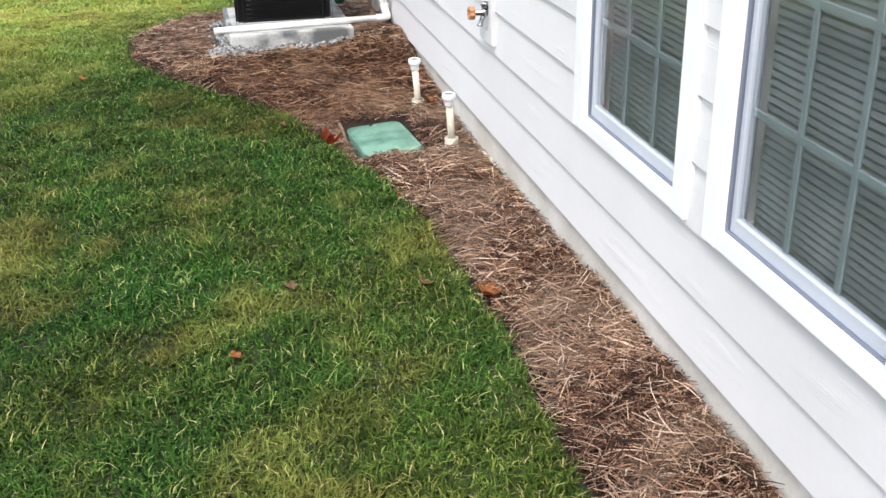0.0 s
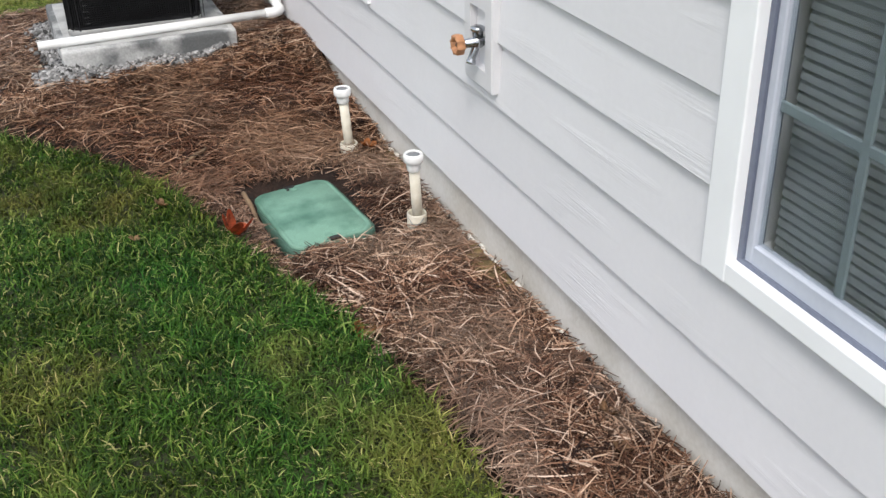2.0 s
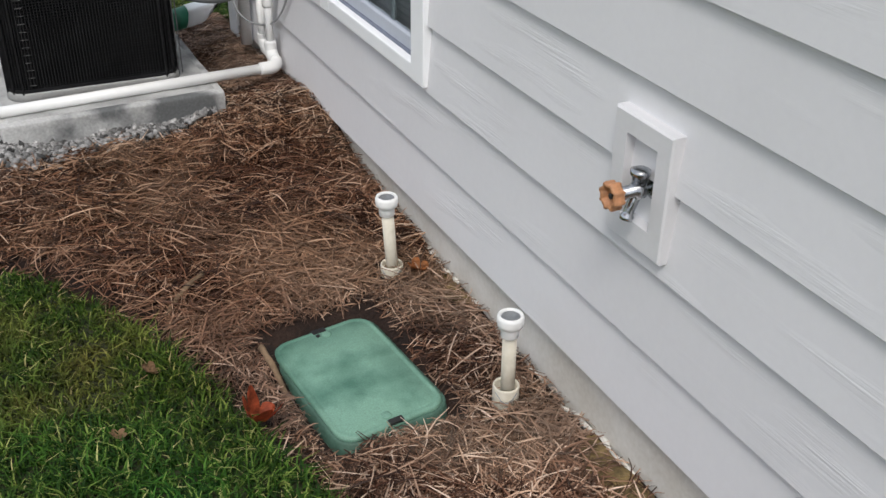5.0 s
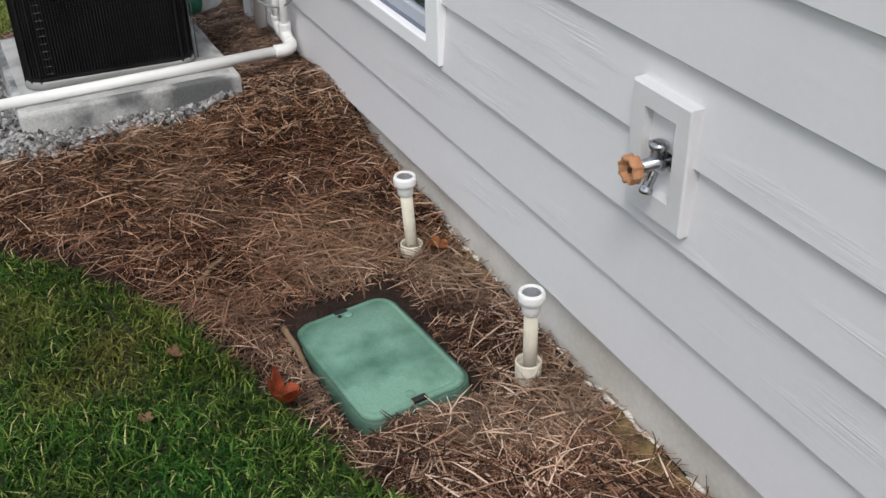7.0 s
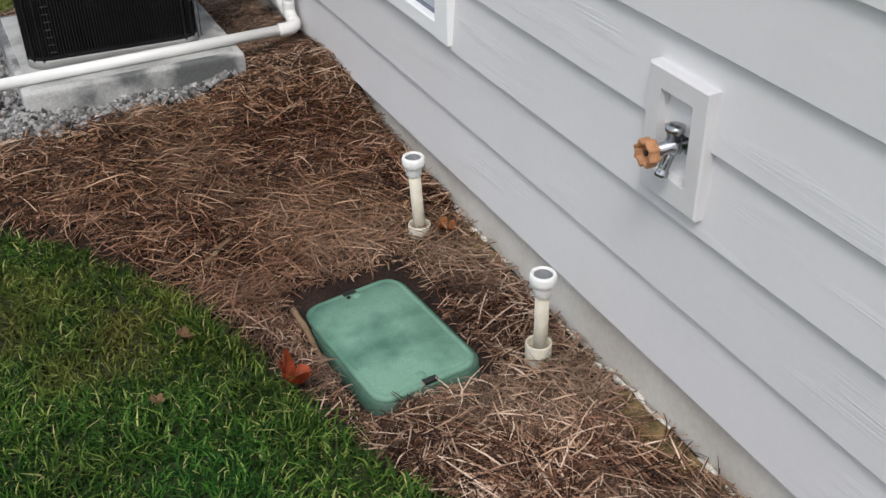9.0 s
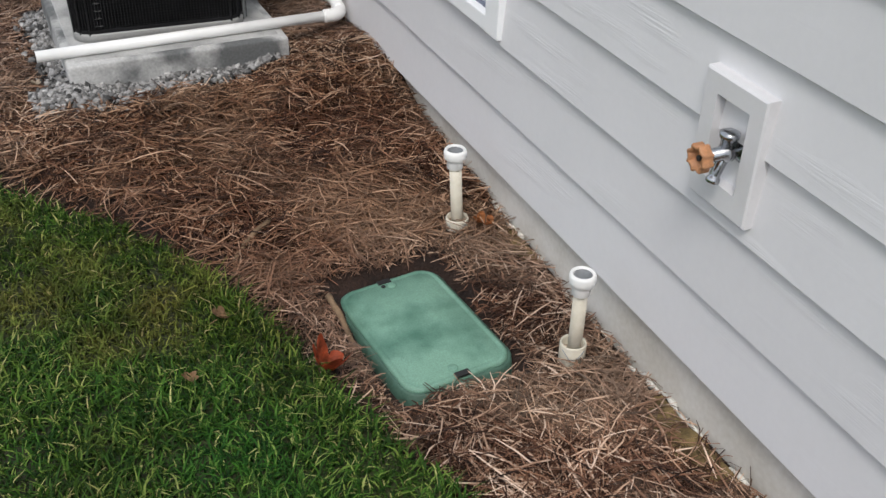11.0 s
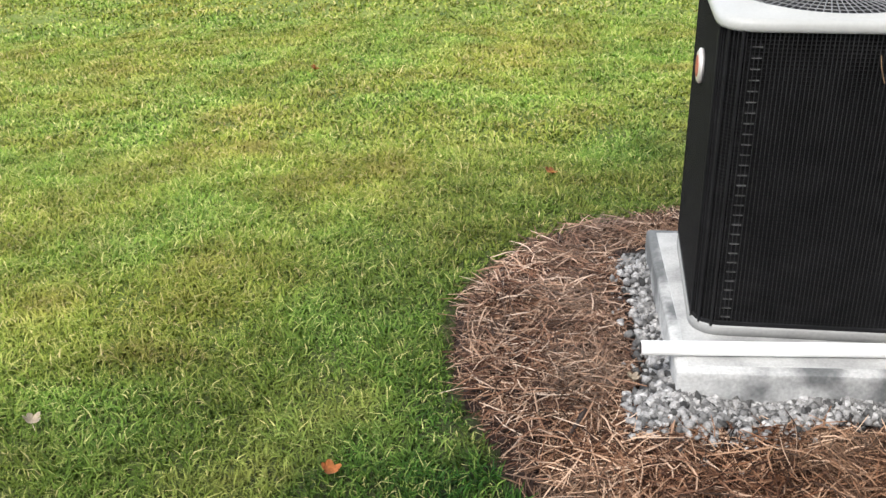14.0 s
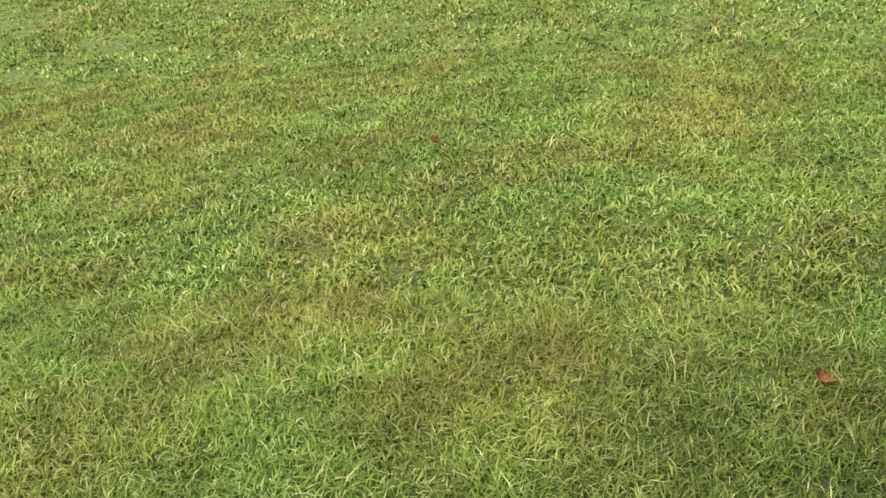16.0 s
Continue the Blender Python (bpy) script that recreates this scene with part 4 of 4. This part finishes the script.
# ---- hose tap in its trim block ----
def hose_tap():
    h = thing("hose_tap", -0.03, 2.042, 0.80, "chrome garden tap with copper-coloured wheel in a grey block", "tap")
    y0, y1, z0, z1, p = 1.950, 2.134, 0.658, 0.929, -0.036
    t = 0.043
    bm = bmesh.new()
    outer = [(y0, z0), (y1, z0), (y1, z1), (y0, z1)]
    inner = [(y0 + t, z0 + t + 0.01), (y1 - t, z0 + t + 0.01), (y1 - t, z1 - t), (y0 + t, z1 - t)]
    loops = []
    for pts, x in ((outer, 0.004), (outer, p + 0.004), ([(y + (0.004 if y < 2.04 else -0.004), z + (0.004 if z < 0.8 else -0.004)) for y, z in outer], p), (inner, p), (inner, -0.002)):
        loops.append([bm.verts.new((x, y, z)) for y, z in pts])
    for a, b in zip(loops, loops[1:]):
        for i in range(4):
            bm.faces.new((a[i], a[(i + 1) % 4], b[(i + 1) % 4], b[i]))
    bm.faces.new(loops[-1])
    bmesh.ops.recalc_face_normals(bm, faces=bm.faces[:])
    part("mounting_block", bm, M_TRIM, h, "grey recessed mounting block")
    cy, cz = 2.028, 0.792
    part("flange", lathe([(0.030, 0.002), (0.030, 0.007), (0.020, 0.010)], 20, (0, cy, cz), axis="x"), M_CHROME, h, "chrome wall flange", True)
    bm = lathe([(0.014, 0.005), (0.014, 0.030), (0.019, 0.034), (0.019, 0.050), (0.014, 0.056), (0.013, 0.085), (0.010, 0.088), (0.006, 0.100)], 18, (0, cy, cz), axis="x")
    part("body", bm, M_CHROME, h, "chrome valve body", True)
    part("vacuum_breaker", lathe([(0.015, 0.010), (0.016, 0.030), (0.020, 0.033), (0.020, 0.042), (0.012, 0.046)], 18, (-0.042, cy, cz)), M_CHROME, h, "round chrome cap", True)
    part("spout", tube(smooth_path([(-0.044, cy, cz - 0.006), (-0.052, cy, cz - 0.024), (-0.060, cy, cz - 0.044), (-0.064, cy, cz - 0.060)], 4), 0.012, 14, radii=[0.011] * 10 + [0.014] * 3), M_CHROME, h, "short chrome spout", True)
    bm = bmesh.new()
    n = 48
    rim = []
    for dx, s in ((-0.090, 0.92), (-0.094, 1.0), (-0.112, 1.0), (-0.116, 0.92), (-0.114, 0.70), (-0.104, 0.62)):
        ring = []
        for k in range(n):
            a = 2 * math.pi * k / n
            r = 0.0275 * s * (1 + 0.09 * (1 if math.sin(8 * a) > 0.1 else -1))
            ring.append((dx, cy + r * math.cos(a), cz + r * math.sin(a)))
        rim.append(ring)
    part("handwheel", loft(rim), M_HANDLE, h, "copper-coloured notched wheel", True, 50)
    part("wheel_screw", lathe([(0.006, 0.103), (0.006, 0.108), (0.003, 0.110)], 10, (0, cy, cz), axis="x"), M_TIE, h, "dark screw")


hose_tap()


# ---- irrigation valve box and capped risers ----
def valve_box():
    x, y = LID
    z = 0.046
    v = thing("valve_box", x, y, z - 0.05, "green plastic irrigation valve box lid set in mulch", "valve box")
    turn = Matrix.Translation((x, y, z)) @ pose(0, 0, 0, -0.8, -2.0, 4.5)
    W, D, R = 0.294, 0.460, 0.052

    def ring(w, d, r, h):
        return [turn @ Vector((a, b, h)) for a, b in rounded(w, d, r, 7)]
    part("box_rim", loft([ring(W + 0.030, D + 0.030, R + 0.010, -0.10), ring(W + 0.020, D + 0.020, R + 0.010, -0.010), ring(W + 0.006, D + 0.006, R, -0.008)]), M_LIDBOX, v, "dark green box wall", True)
    bm = loft([ring(W, D, R, -0.016), ring(W + 0.002, D + 0.002, R, -0.004), ring(W - 0.006, D - 0.006, R, 0.002), ring(W - 0.022, D - 0.022, R - 0.008, 0.0035), ring(W - 0.030, D - 0.030, R - 0.010, 0.0008),
               ring(W - 0.038, D - 0.038, R - 0.012, 0.0040), ring(0.06, 0.12, 0.02, 0.0055)])
    lid = part("lid", bm, M_LID, v, "mottled green rectangular lid", True, 60)
    for s in (-1, 1):
        # lid is uncut: a black block paints the shade in each slot
        bm = box_bm(-0.019, 0.019, s * 0.221 - 0.009, s * 0.221 + 0.009, -0.004, 0.0052)
        bm.transform(turn)
        part("finger_slot", bm, M_TIE, lid, "black block standing in for a finger slot")
        bm = lathe([(0.013, 0.002), (0.013, 0.0065), (0.009, 0.0075)], 16, (s * 0.012, s * 0.195, 0))
        bm.transform(turn)
        part("lock_boss", bm, M_LID, lid, "small round boss", True)
    # black disc painted for the shade inside the bolt hole
    bm = lathe([(0.006, 0.0045), (0.006, 0.0072)], 12, (-0.012, 0.199, 0))
    bm.transform(turn)
    part("bolt_hole", bm, M_TIE, lid)


valve_box()


def riser(x, y, foot, top, lean, rim, group):
    r = thing("capped_riser", x, y, foot, "short white plastic standpipe with round cap in mulch", "standpipe", group)
    lx, ly = lean
    axis = [(x, y, foot - 0.02), (x + lx, y + ly, top - 0.03)]
    part("pipe", tube(axis, 0.0175, 20), M_PVCOLD, r, "cream weathered pipe", True)
    cx, cy = x + lx, y + ly
    part("cap", lathe([(0.0185, top - 0.062), (0.0225, top - 0.058), (0.0225, top - 0.040), (0.024, top - 0.034), (0.031, top - 0.028), (0.0325, top - 0.020), (0.0325, top - 0.008),
                       (0.030, top - 0.001), (0.0255, top), (0.0235, top - 0.003), (0.0225, top - 0.010)], 28, (cx, cy, 0)), M_PVC, r, "white flared adapter", True)
    part("plug", lathe([(0.0222, top - 0.012), (0.0222, top - 0.005), (0.0190, top - 0.003), (0.0165, top - 0.004), (0.0150, top - 0.009), (0.004, top - 0.009)], 24, (cx, cy, 0)), M_GREYCAP, r, "grey round plug", True)
    sx, sy = x - 0.006, y - 0.002
    part("socket", lathe([(0.0335, foot - 0.05), (0.0335, rim - 0.004), (0.032, rim), (0.0295, rim), (0.028, rim - 0.006), (0.028, rim - 0.05)], 28, (sx, sy, 0)), M_PVCOLD, r, "cream open socket at the foot", True)
    part("wire_tie", tube(smooth_path([(sx - 0.034, sy - 0.006, rim - 0.010), (sx - 0.024, sy - 0.030, rim - 0.030), (sx - 0.006, sy - 0.036, rim - 0.026), (sx + 0.012, sy - 0.034, rim - 0.008)], 4), 0.0012, 5), M_WIRE, r, "thin wire")


riser(-0.140, 2.984, 0.058, 0.343, (-0.016, 0.005), 0.122, "capped risers by the valve box")
riser(-0.114, 2.354, 0.050, 0.349, (-0.024, -0.036), 0.115, "capped risers by the valve box")


# ---- white foam drips along the foot of the wall ----
def foam_edge():
    rs = np.random.RandomState(8)
    bm = bmesh.new()
    y = 1.25
    while y < 3.05:
        ln = 0.03 + 0.08 * rs.rand()
        z = ground_height_fast(-0.005, y) + 0.004
        if rs.rand() < (0.85 if y > 1.9 else 0.45):
            pts = [(0.006 - 0.010 * rs.rand(), y + ln * k / 3, z + 0.006 * rs.rand()) for k in range(4)]
            tube(pts, 0.006, 6, bm, radii=[0.003, 0.005 + 0.004 * rs.rand(), 0.005 + 0.003 * rs.rand(), 0.002])
        y += ln
    tagged(part("foam_edge", bm, M_CAULK, None, "", True), "ragged white foam bead at the foot of the foundation", "sealant", kind="structure")


foam_edge()


# ---- pine straw, thousands of bent needles ----
def ribbons(x, y, z, heading, length, width, bend, rise, tip, segs, roll):
    """Vertices and faces of narrow bent strips, one per row."""
    n = len(x)
    s = np.linspace(-0.5, 0.5, segs + 1)
    ang = heading[:, None] + bend[:, None] * s[None]
    step = length[:, None] / segs
    dx, dy = np.cos(ang) * step, np.sin(ang) * step
    px = x[:, None] + np.cumsum(dx, 1) - dx.sum(1, keepdims=True) / 2
    py = y[:, None] + np.cumsum(dy, 1) - dy.sum(1, keepdims=True) / 2
    pz = z[:, None] + rise[:, None] * s[None] * length[:, None] + tip[:, None] * (1 - 4 * s[None] ** 2)
    w = width[:, None] * (1 - 0.5 * np.abs(2 * s[None]) ** 3) / 2
    nx, ny = -np.sin(ang) * np.cos(roll)[:, None], np.cos(ang) * np.cos(roll)[:, None]
    nz = np.sin(roll)[:, None] * np.ones_like(px)
    a = np.stack([px + nx * w, py + ny * w, pz + nz * w], -1)
    b = np.stack([px - nx * w, py - ny * w, pz - nz * w], -1)
    v = np.stack([a, b], 2).reshape(n, 2 * (segs + 1), 3)
    f = np.array([[2 * k, 2 * k + 1, 2 * k + 3, 2 * k + 2] for k in range(segs)])
    faces = (np.arange(n)[:, None, None] * 2 * (segs + 1) + f[None]).reshape(-1, 4)
    return v.reshape(-1, 3), faces


def sampled(x, y):
    i = np.clip(np.round((x - GX[0]) / 0.03).astype(int), 0, len(GX) - 1)
    j = np.clip(np.round((y - GY[0]) / 0.03).astype(int), 0, len(GY) - 1)
    return GZ[j, i]


def on_lid(x, y, m=0.0):
    c, s = math.cos(radians(4.5)), math.sin(radians(4.5))
    u, v = (x - LID[0]) * c + (y - LID[1]) * s, -(x - LID[0]) * s + (y - LID[1]) * c
    return (np.abs(u) < 0.155 + m) & (np.abs(v) < 0.239 + m)


def bare(x, y):
    """Places at the foot of the wall where the clay shows."""
    return (np.hypot((x + 0.02) / 0.075, (y - 1.98) / 0.17) < 1) | (np.hypot((x + 0.02) / 0.05, (y - 2.83) / 0.10) < 1)


def pine_straw():
    rs = np.random.RandomState(11)
    n = 215000
    x, y = -1.75 + 1.75 * rs.rand(n), -1.2 + 6.6 * rs.rand(n)
    d = inside_by(x, y)
    keep = (d > 0.028) & (x < -0.008) & ~on_pad(x, y, 0.015) & ~on_lid(x, y, 0.034)
    keep &= ~(bare(x, y) & (rs.rand(n) < 0.62))
    keep &= ~((np.hypot((x + 0.235) / 0.075, (y - 2.71) / 0.14) < 1) & (rs.rand(n) < 0.7))
    stony = on_pad(x, y, 0.095) & (x < -0.42)
    keep &= ~(stony & (rs.rand(n) < 0.96))
    keep &= (np.hypot(x + 0.146, y - 2.982) > 0.055) & (np.hypot(x + 0.120, y - 2.352) > 0.055)
    keep &= ~((d < 0.075) & (rs.rand(n) < 0.72))
    x, y, d = x[keep], y[keep], d[keep]
    n = len(x)
    z = sampled(x, y) + 0.002 + 0.032 * rs.rand(n) ** 1.6 * np.clip(d / 0.08, 0.2, 1) * np.where(on_pad(x, y, 0.17) | on_lid(x, y, 0.10), 0.45, 1.0)
    length = 0.05 + 0.12 * rs.rand(n)
    reach = np.clip(np.minimum(-x, d) * 2.6, 0.03, 1)
    length = np.minimum(length, reach)
    length = np.where(on_lid(x, y, 0.08) | on_pad(x, y, 0.13), np.minimum(length, 0.045), length)
    heading = rs.rand(n) * 6.283 + 0.9 * waves(x, y, 0.25, 21)
    v, f = ribbons(x, y, z, heading, length, 0.0019 + 0.0025 * rs.rand(n), rs.normal(size=n) * 0.6, rs.normal(size=n) * 0.15, 0.010 * rs.rand(n), 3, rs.normal(size=n) * 0.7)
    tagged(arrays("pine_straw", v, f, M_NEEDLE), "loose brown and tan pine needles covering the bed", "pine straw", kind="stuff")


pine_straw()
tagged(sheet("clay_patch", np.arange(-0.12, 0.012, 0.012), np.arange(1.7, 3.1, 0.012), lambda x, y: sampled(x, y) + 0.008 + 0.004 * waves(x, y, 0.05, 2), M_CLAY, keep=bare),
       "bare yellowish clay at the foot of the foundation", "soil", kind="structure")


# ---- lawn ----
def grass():
    rs = np.random.RandomState(17)
    V, F, at = [], [], 0
    # near lawn thick with short blades, thinner and wider further off
    for (x0, x1, y0, y1, count, wide, tall) in ((-2.7, -0.3, -0.5, 3.0, 190000, 0.0046, 0.033), (-4.4, 0.4, 3.0, 6.2, 400000, 0.0044, 0.029), (-6.0, 2.2, 6.2, 9.5, 250000, 0.0075, 0.026), (-9.0, 3.6, 9.5, 15, 130000, 0.015, 0.026)):
        x, y = x0 + (x1 - x0) * rs.rand(count), y0 + (y1 - y0) * rs.rand(count)
        # blades gather in tufts
        pull = 0.35 * rs.rand(count)
        cell = 0.06
        x = x + (np.round(x / cell + 0.3 * np.sin(y * 31)) * cell - x) * pull
        y = y + (np.round(y / cell + 0.3 * np.sin(x * 37)) * cell - y) * pull
        ok = x > -3.6 - 0.5 * (y - 2.7)
        x, y = x[ok], y[ok]
        d = inside_by(x, y)
        ok = (d < -0.006) & ~((x > 0) & (y < 5.2))
        x, y, d = x[ok], y[ok], d[ok]
        n = len(x)
        z = lawn_z(x, y) - 0.004
        h = tall * (0.40 + 0.85 * rs.rand(n)) * (1 + 0.35 * waves(x, y, 0.30, 31))
        a = rs.rand(n) * 6.283 + 1.2 * waves(x, y, 0.3, 33)
        lean = h * (0.35 + 1.7 * rs.rand(n) ** 1.3)
        w = wide * (0.6 + 0.7 * rs.rand(n)) / 2
        ca, sa = np.cos(a), np.sin(a)
        tw = a + 1.57 + rs.normal(size=n) * 0.6
        ux, uy = np.cos(tw) * w, np.sin(tw) * w
        droop = 0.78 + 0.3 * rs.rand(n)
        rows = []
        for t, hh, ww in ((0, 0, 0.8), (0.36, 0.74, 0.9)):
            cx, cy, cz = x + ca * lean * t, y + sa * lean * t, z + h * hh
            rows += [np.stack([cx + ux * ww, cy + uy * ww, cz], -1), np.stack([cx - ux * ww, cy - uy * ww, cz], -1)]
        rows.append(np.stack([x + ca * lean, y + sa * lean, z + h * droop], -1))
        v = np.stack(rows, 1).reshape(-1, 3)
        f = (np.arange(n)[:, None, None] * 5 + np.array([[0, 1, 3], [0, 3, 2], [2, 3, 4]])[None]).reshape(-1, 3) + at
        V.append(v), F.append(f)
        at += len(v)
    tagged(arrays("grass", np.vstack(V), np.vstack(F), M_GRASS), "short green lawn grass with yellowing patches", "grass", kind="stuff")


grass()


# ---- twigs and fallen leaves ----
def twig(pts, r0, r1, mat, label):
    line = smooth_path([(x, y, ground_height_fast(x, y) + h) for x, y, h in pts], 5)
    radii = [r0 + (r1 - r0) * i / (len(line) - 1) for i in range(len(line))]
    bm = tube(line, r0, 8, radii=radii)
    for v in bm.verts:
        v.co += Vector((noise.noise(v.co * 60), noise.noise(v.co * 60 + Vector((5, 0, 0))), noise.noise(v.co * 60 + Vector((0, 5, 0))))) * 0.003
    tagged(part("twig", bm, mat, None, "", True), label, "twig")


twig([(-0.655, 3.17, 0.028), (-0.72, 3.115, 0.032), (-0.78, 3.06, 0.030), (-0.81, 3.01, 0.026), (-0.875, 2.955, 0.020)], 0.0095, 0.0035, M_TWIG, "bent grey-brown dead branch lying on the pine straw")
twig([(-1.30, 4.05, 0.03), (-1.33, 3.98, 0.032), (-1.37, 3.91, 0.026)], 0.008, 0.003, M_DARKTWIG, "short dark damp branch in the mulch")
twig([(-0.605, 2.80, 0.018), (-0.60, 2.72, 0.020), (-0.59, 2.62, 0.018)], 0.010, 0.006, M_TWIG, "thick curved strip of bark beside the valve box")


def fallen_leaf(x, y, size, turn, mat, label, lift=0.03, curl=0.5, lobes=5):
    bm = bmesh.new()
    n = 40
    z = ground_height(x, y) + lift
    ringpts = []
    for k in range(n):
        a = 2 * math.pi * k / n
        r = size * (0.62 + 0.33 * abs(math.cos(lobes * a / 2)) ** 0.7 - 0.10 * math.cos(a))
        ringpts.append((r * math.cos(a), r * math.sin(a)))
    rows = [[bm.verts.new((0, 0, 0.0))]]
    for s in (0.35, 0.7, 1.0):
        row = []
        for px, py in ringpts:
            u, v = px * s, py * s
            h = curl * (1.6 * v * v / size + 0.8 * u * u / size) + 0.10 * size * noise.noise(Vector((u * 60, v * 60, turn)))
            row.append(bm.verts.new((u, v, h)))
        rows.append(row)
    for k in range(n):
        bm.faces.new((rows[0][0], rows[1][k], rows[1][(k + 1) % n]))
    for a, b in zip(rows[1:], rows[2:]):
        for k in range(n):
            bm.faces.new((a[k], b[k], b[(k + 1) % n], a[(k + 1) % n]))
    bmesh.ops.solidify(bm, geom=bm.faces[:], thickness=0.0012)
    bm.transform(Matrix.Translation((x, y, z)) @ pose(0, 0, 0, 14 * math.sin(turn), 18 * math.cos(turn), turn * 57))
    leaf = thing("fallen_leaf", x, y, z, label, "leaf", "fallen leaves")
    part("blade", bm, mat, leaf, "", True)
    part("stalk", tube([Vector((x, y, z)) + Vector((math.cos(turn), math.sin(turn), 0)) * size * q + Vector((0, 0, 0.2 * size * q)) for q in (-0.5, -0.9, -1.4)], size * 0.03, 5), mat, leaf)


for row in ((-0.700, 2.525, 0.054, 0.7, M_LEAFRED, "curled bright red-orange leaf at the lawn edge", 0.105, 1.0),
            (-0.400, 0.785, 0.050, 2.1, M_LEAFORANGE, "curled orange-brown leaf in the bed's edge", 0.08, 0.5),
            (-0.505, 1.835, 0.045, 4.0, M_LEAFORANGE, "torn orange-brown leaf in the mulch edge", 0.06, 0.6),
            (-0.600, 0.850, 0.030, 1.0, M_LEAFBROWN, "dry brown leaf sunk in the lawn", 0.03, 0.4),
            (-1.070, 0.935, 0.028, 5.1, M_LEAFBROWN, "dry brown leaf lying in the grass", 0.03, 0.4),
            (-1.290, 0.520, 0.022, 3.3, M_LEAFORANGE, "small orange-brown leaf in the grass", 0.03, 0.4),
            (-0.090, 2.935, 0.036, 2.6, M_LEAFORANGE, "small orange leaf near the foundation", 0.03, 0.4),
            (-0.890, 2.790, 0.028, 0.3, M_LEAFBROWN, "small brown leaf sunk in the turf", 0.035, 0.4),
            (-1.020, 2.590, 0.022, 1.9, M_LEAFBROWN, "small dark brown leaf in the grass", 0.03, 0.4),
            (-1.925, 3.830, 0.027, 4.4, M_LEAFORANGE, "orange-brown leaf on the lawn", 0.035, 0.5),
            (-2.740, 3.990, 0.026, 2.2, M_LEAFPALE, "small pale dry leaf on the lawn", 0.04, 0.6),
            (-3.560, 5.300, 0.034, 1.2, M_LEAFPALE, "pale dry leaf on the lawn", 0.04, 0.6),
            (-2.660, 7.680, 0.030, 0.9, M_LEAFORANGE, "orange leaf far out on the lawn", 0.04, 0.5),
            (-1.350, 5.770, 0.028, 3.9, M_LEAFORANGE, "orange-brown leaf on the lawn behind the bed", 0.035, 0.4),
            (-0.080, 1.180, 0.030, 0.5, M_LEAFBROWN, "small yellow-brown leaf by the foundation", 0.03, 0.5),
            (-0.120, 1.050, 0.028, 4.6, M_LEAFBROWN, "small yellow-brown leaf by the foundation", 0.03, 0.5),
            (-1.170, 4.200, 0.020, 2.0, M_LEAFPALE, "small pale leaf by the pipe end", 0.03, 0.6)):
    fallen_leaf(*row)


# ---- siding planks, last ----
def siding():
    made = {}
    z = LAP0
    while z < 3.15:
        z1 = min(z + LAP, 3.2)
        # courses broken at a window's head or sill are cut at its outline
        for a, b in spans(z, z1):
            if b - a < 0.01:
                continue
            key = round(b - a, 3)
            if key not in made:
                bm = bmesh.new()
                L, H = b - a, LAP + 0.012
                prof = [(-0.0165, 0.0), (-0.0175, 0.0015), (-0.0010, H), (0.0040, H), (0.0110, 0.02), (0.0110, 0.0)]
                ends = [[bm.verts.new((px, yy, pz)) for px, pz in prof] for yy in (0.0, L)]
                for i in range(len(prof)):
                    j = (i + 1) % len(prof)
                    bm.faces.new((ends[0][i], ends[1][i], ends[1][j], ends[0][j]))
                bm.faces.new(ends[0])
                bm.faces.new(ends[1][::-1])
                bmesh.ops.recalc_face_normals(bm, faces=bm.faces[:])
                me = bpy.data.meshes.new("siding_plank")
                bm.to_mesh(me)
                bm.free()
                me.materials.append(M_SIDING)
                made[key] = me
            ob = new("siding_plank", made[key])
            ob.parent = wall
            ob.location = (0, a, z)
        z += LAP


siding()
for y0, y1, lo, hi in WINDOWS:
    part("siding_plank", box_bm(-0.0140, 0.011, y0 + 0.003, y1 - 0.003, LAP0 + 2 * LAP, lo + 0.02), M_SIDING, wall)
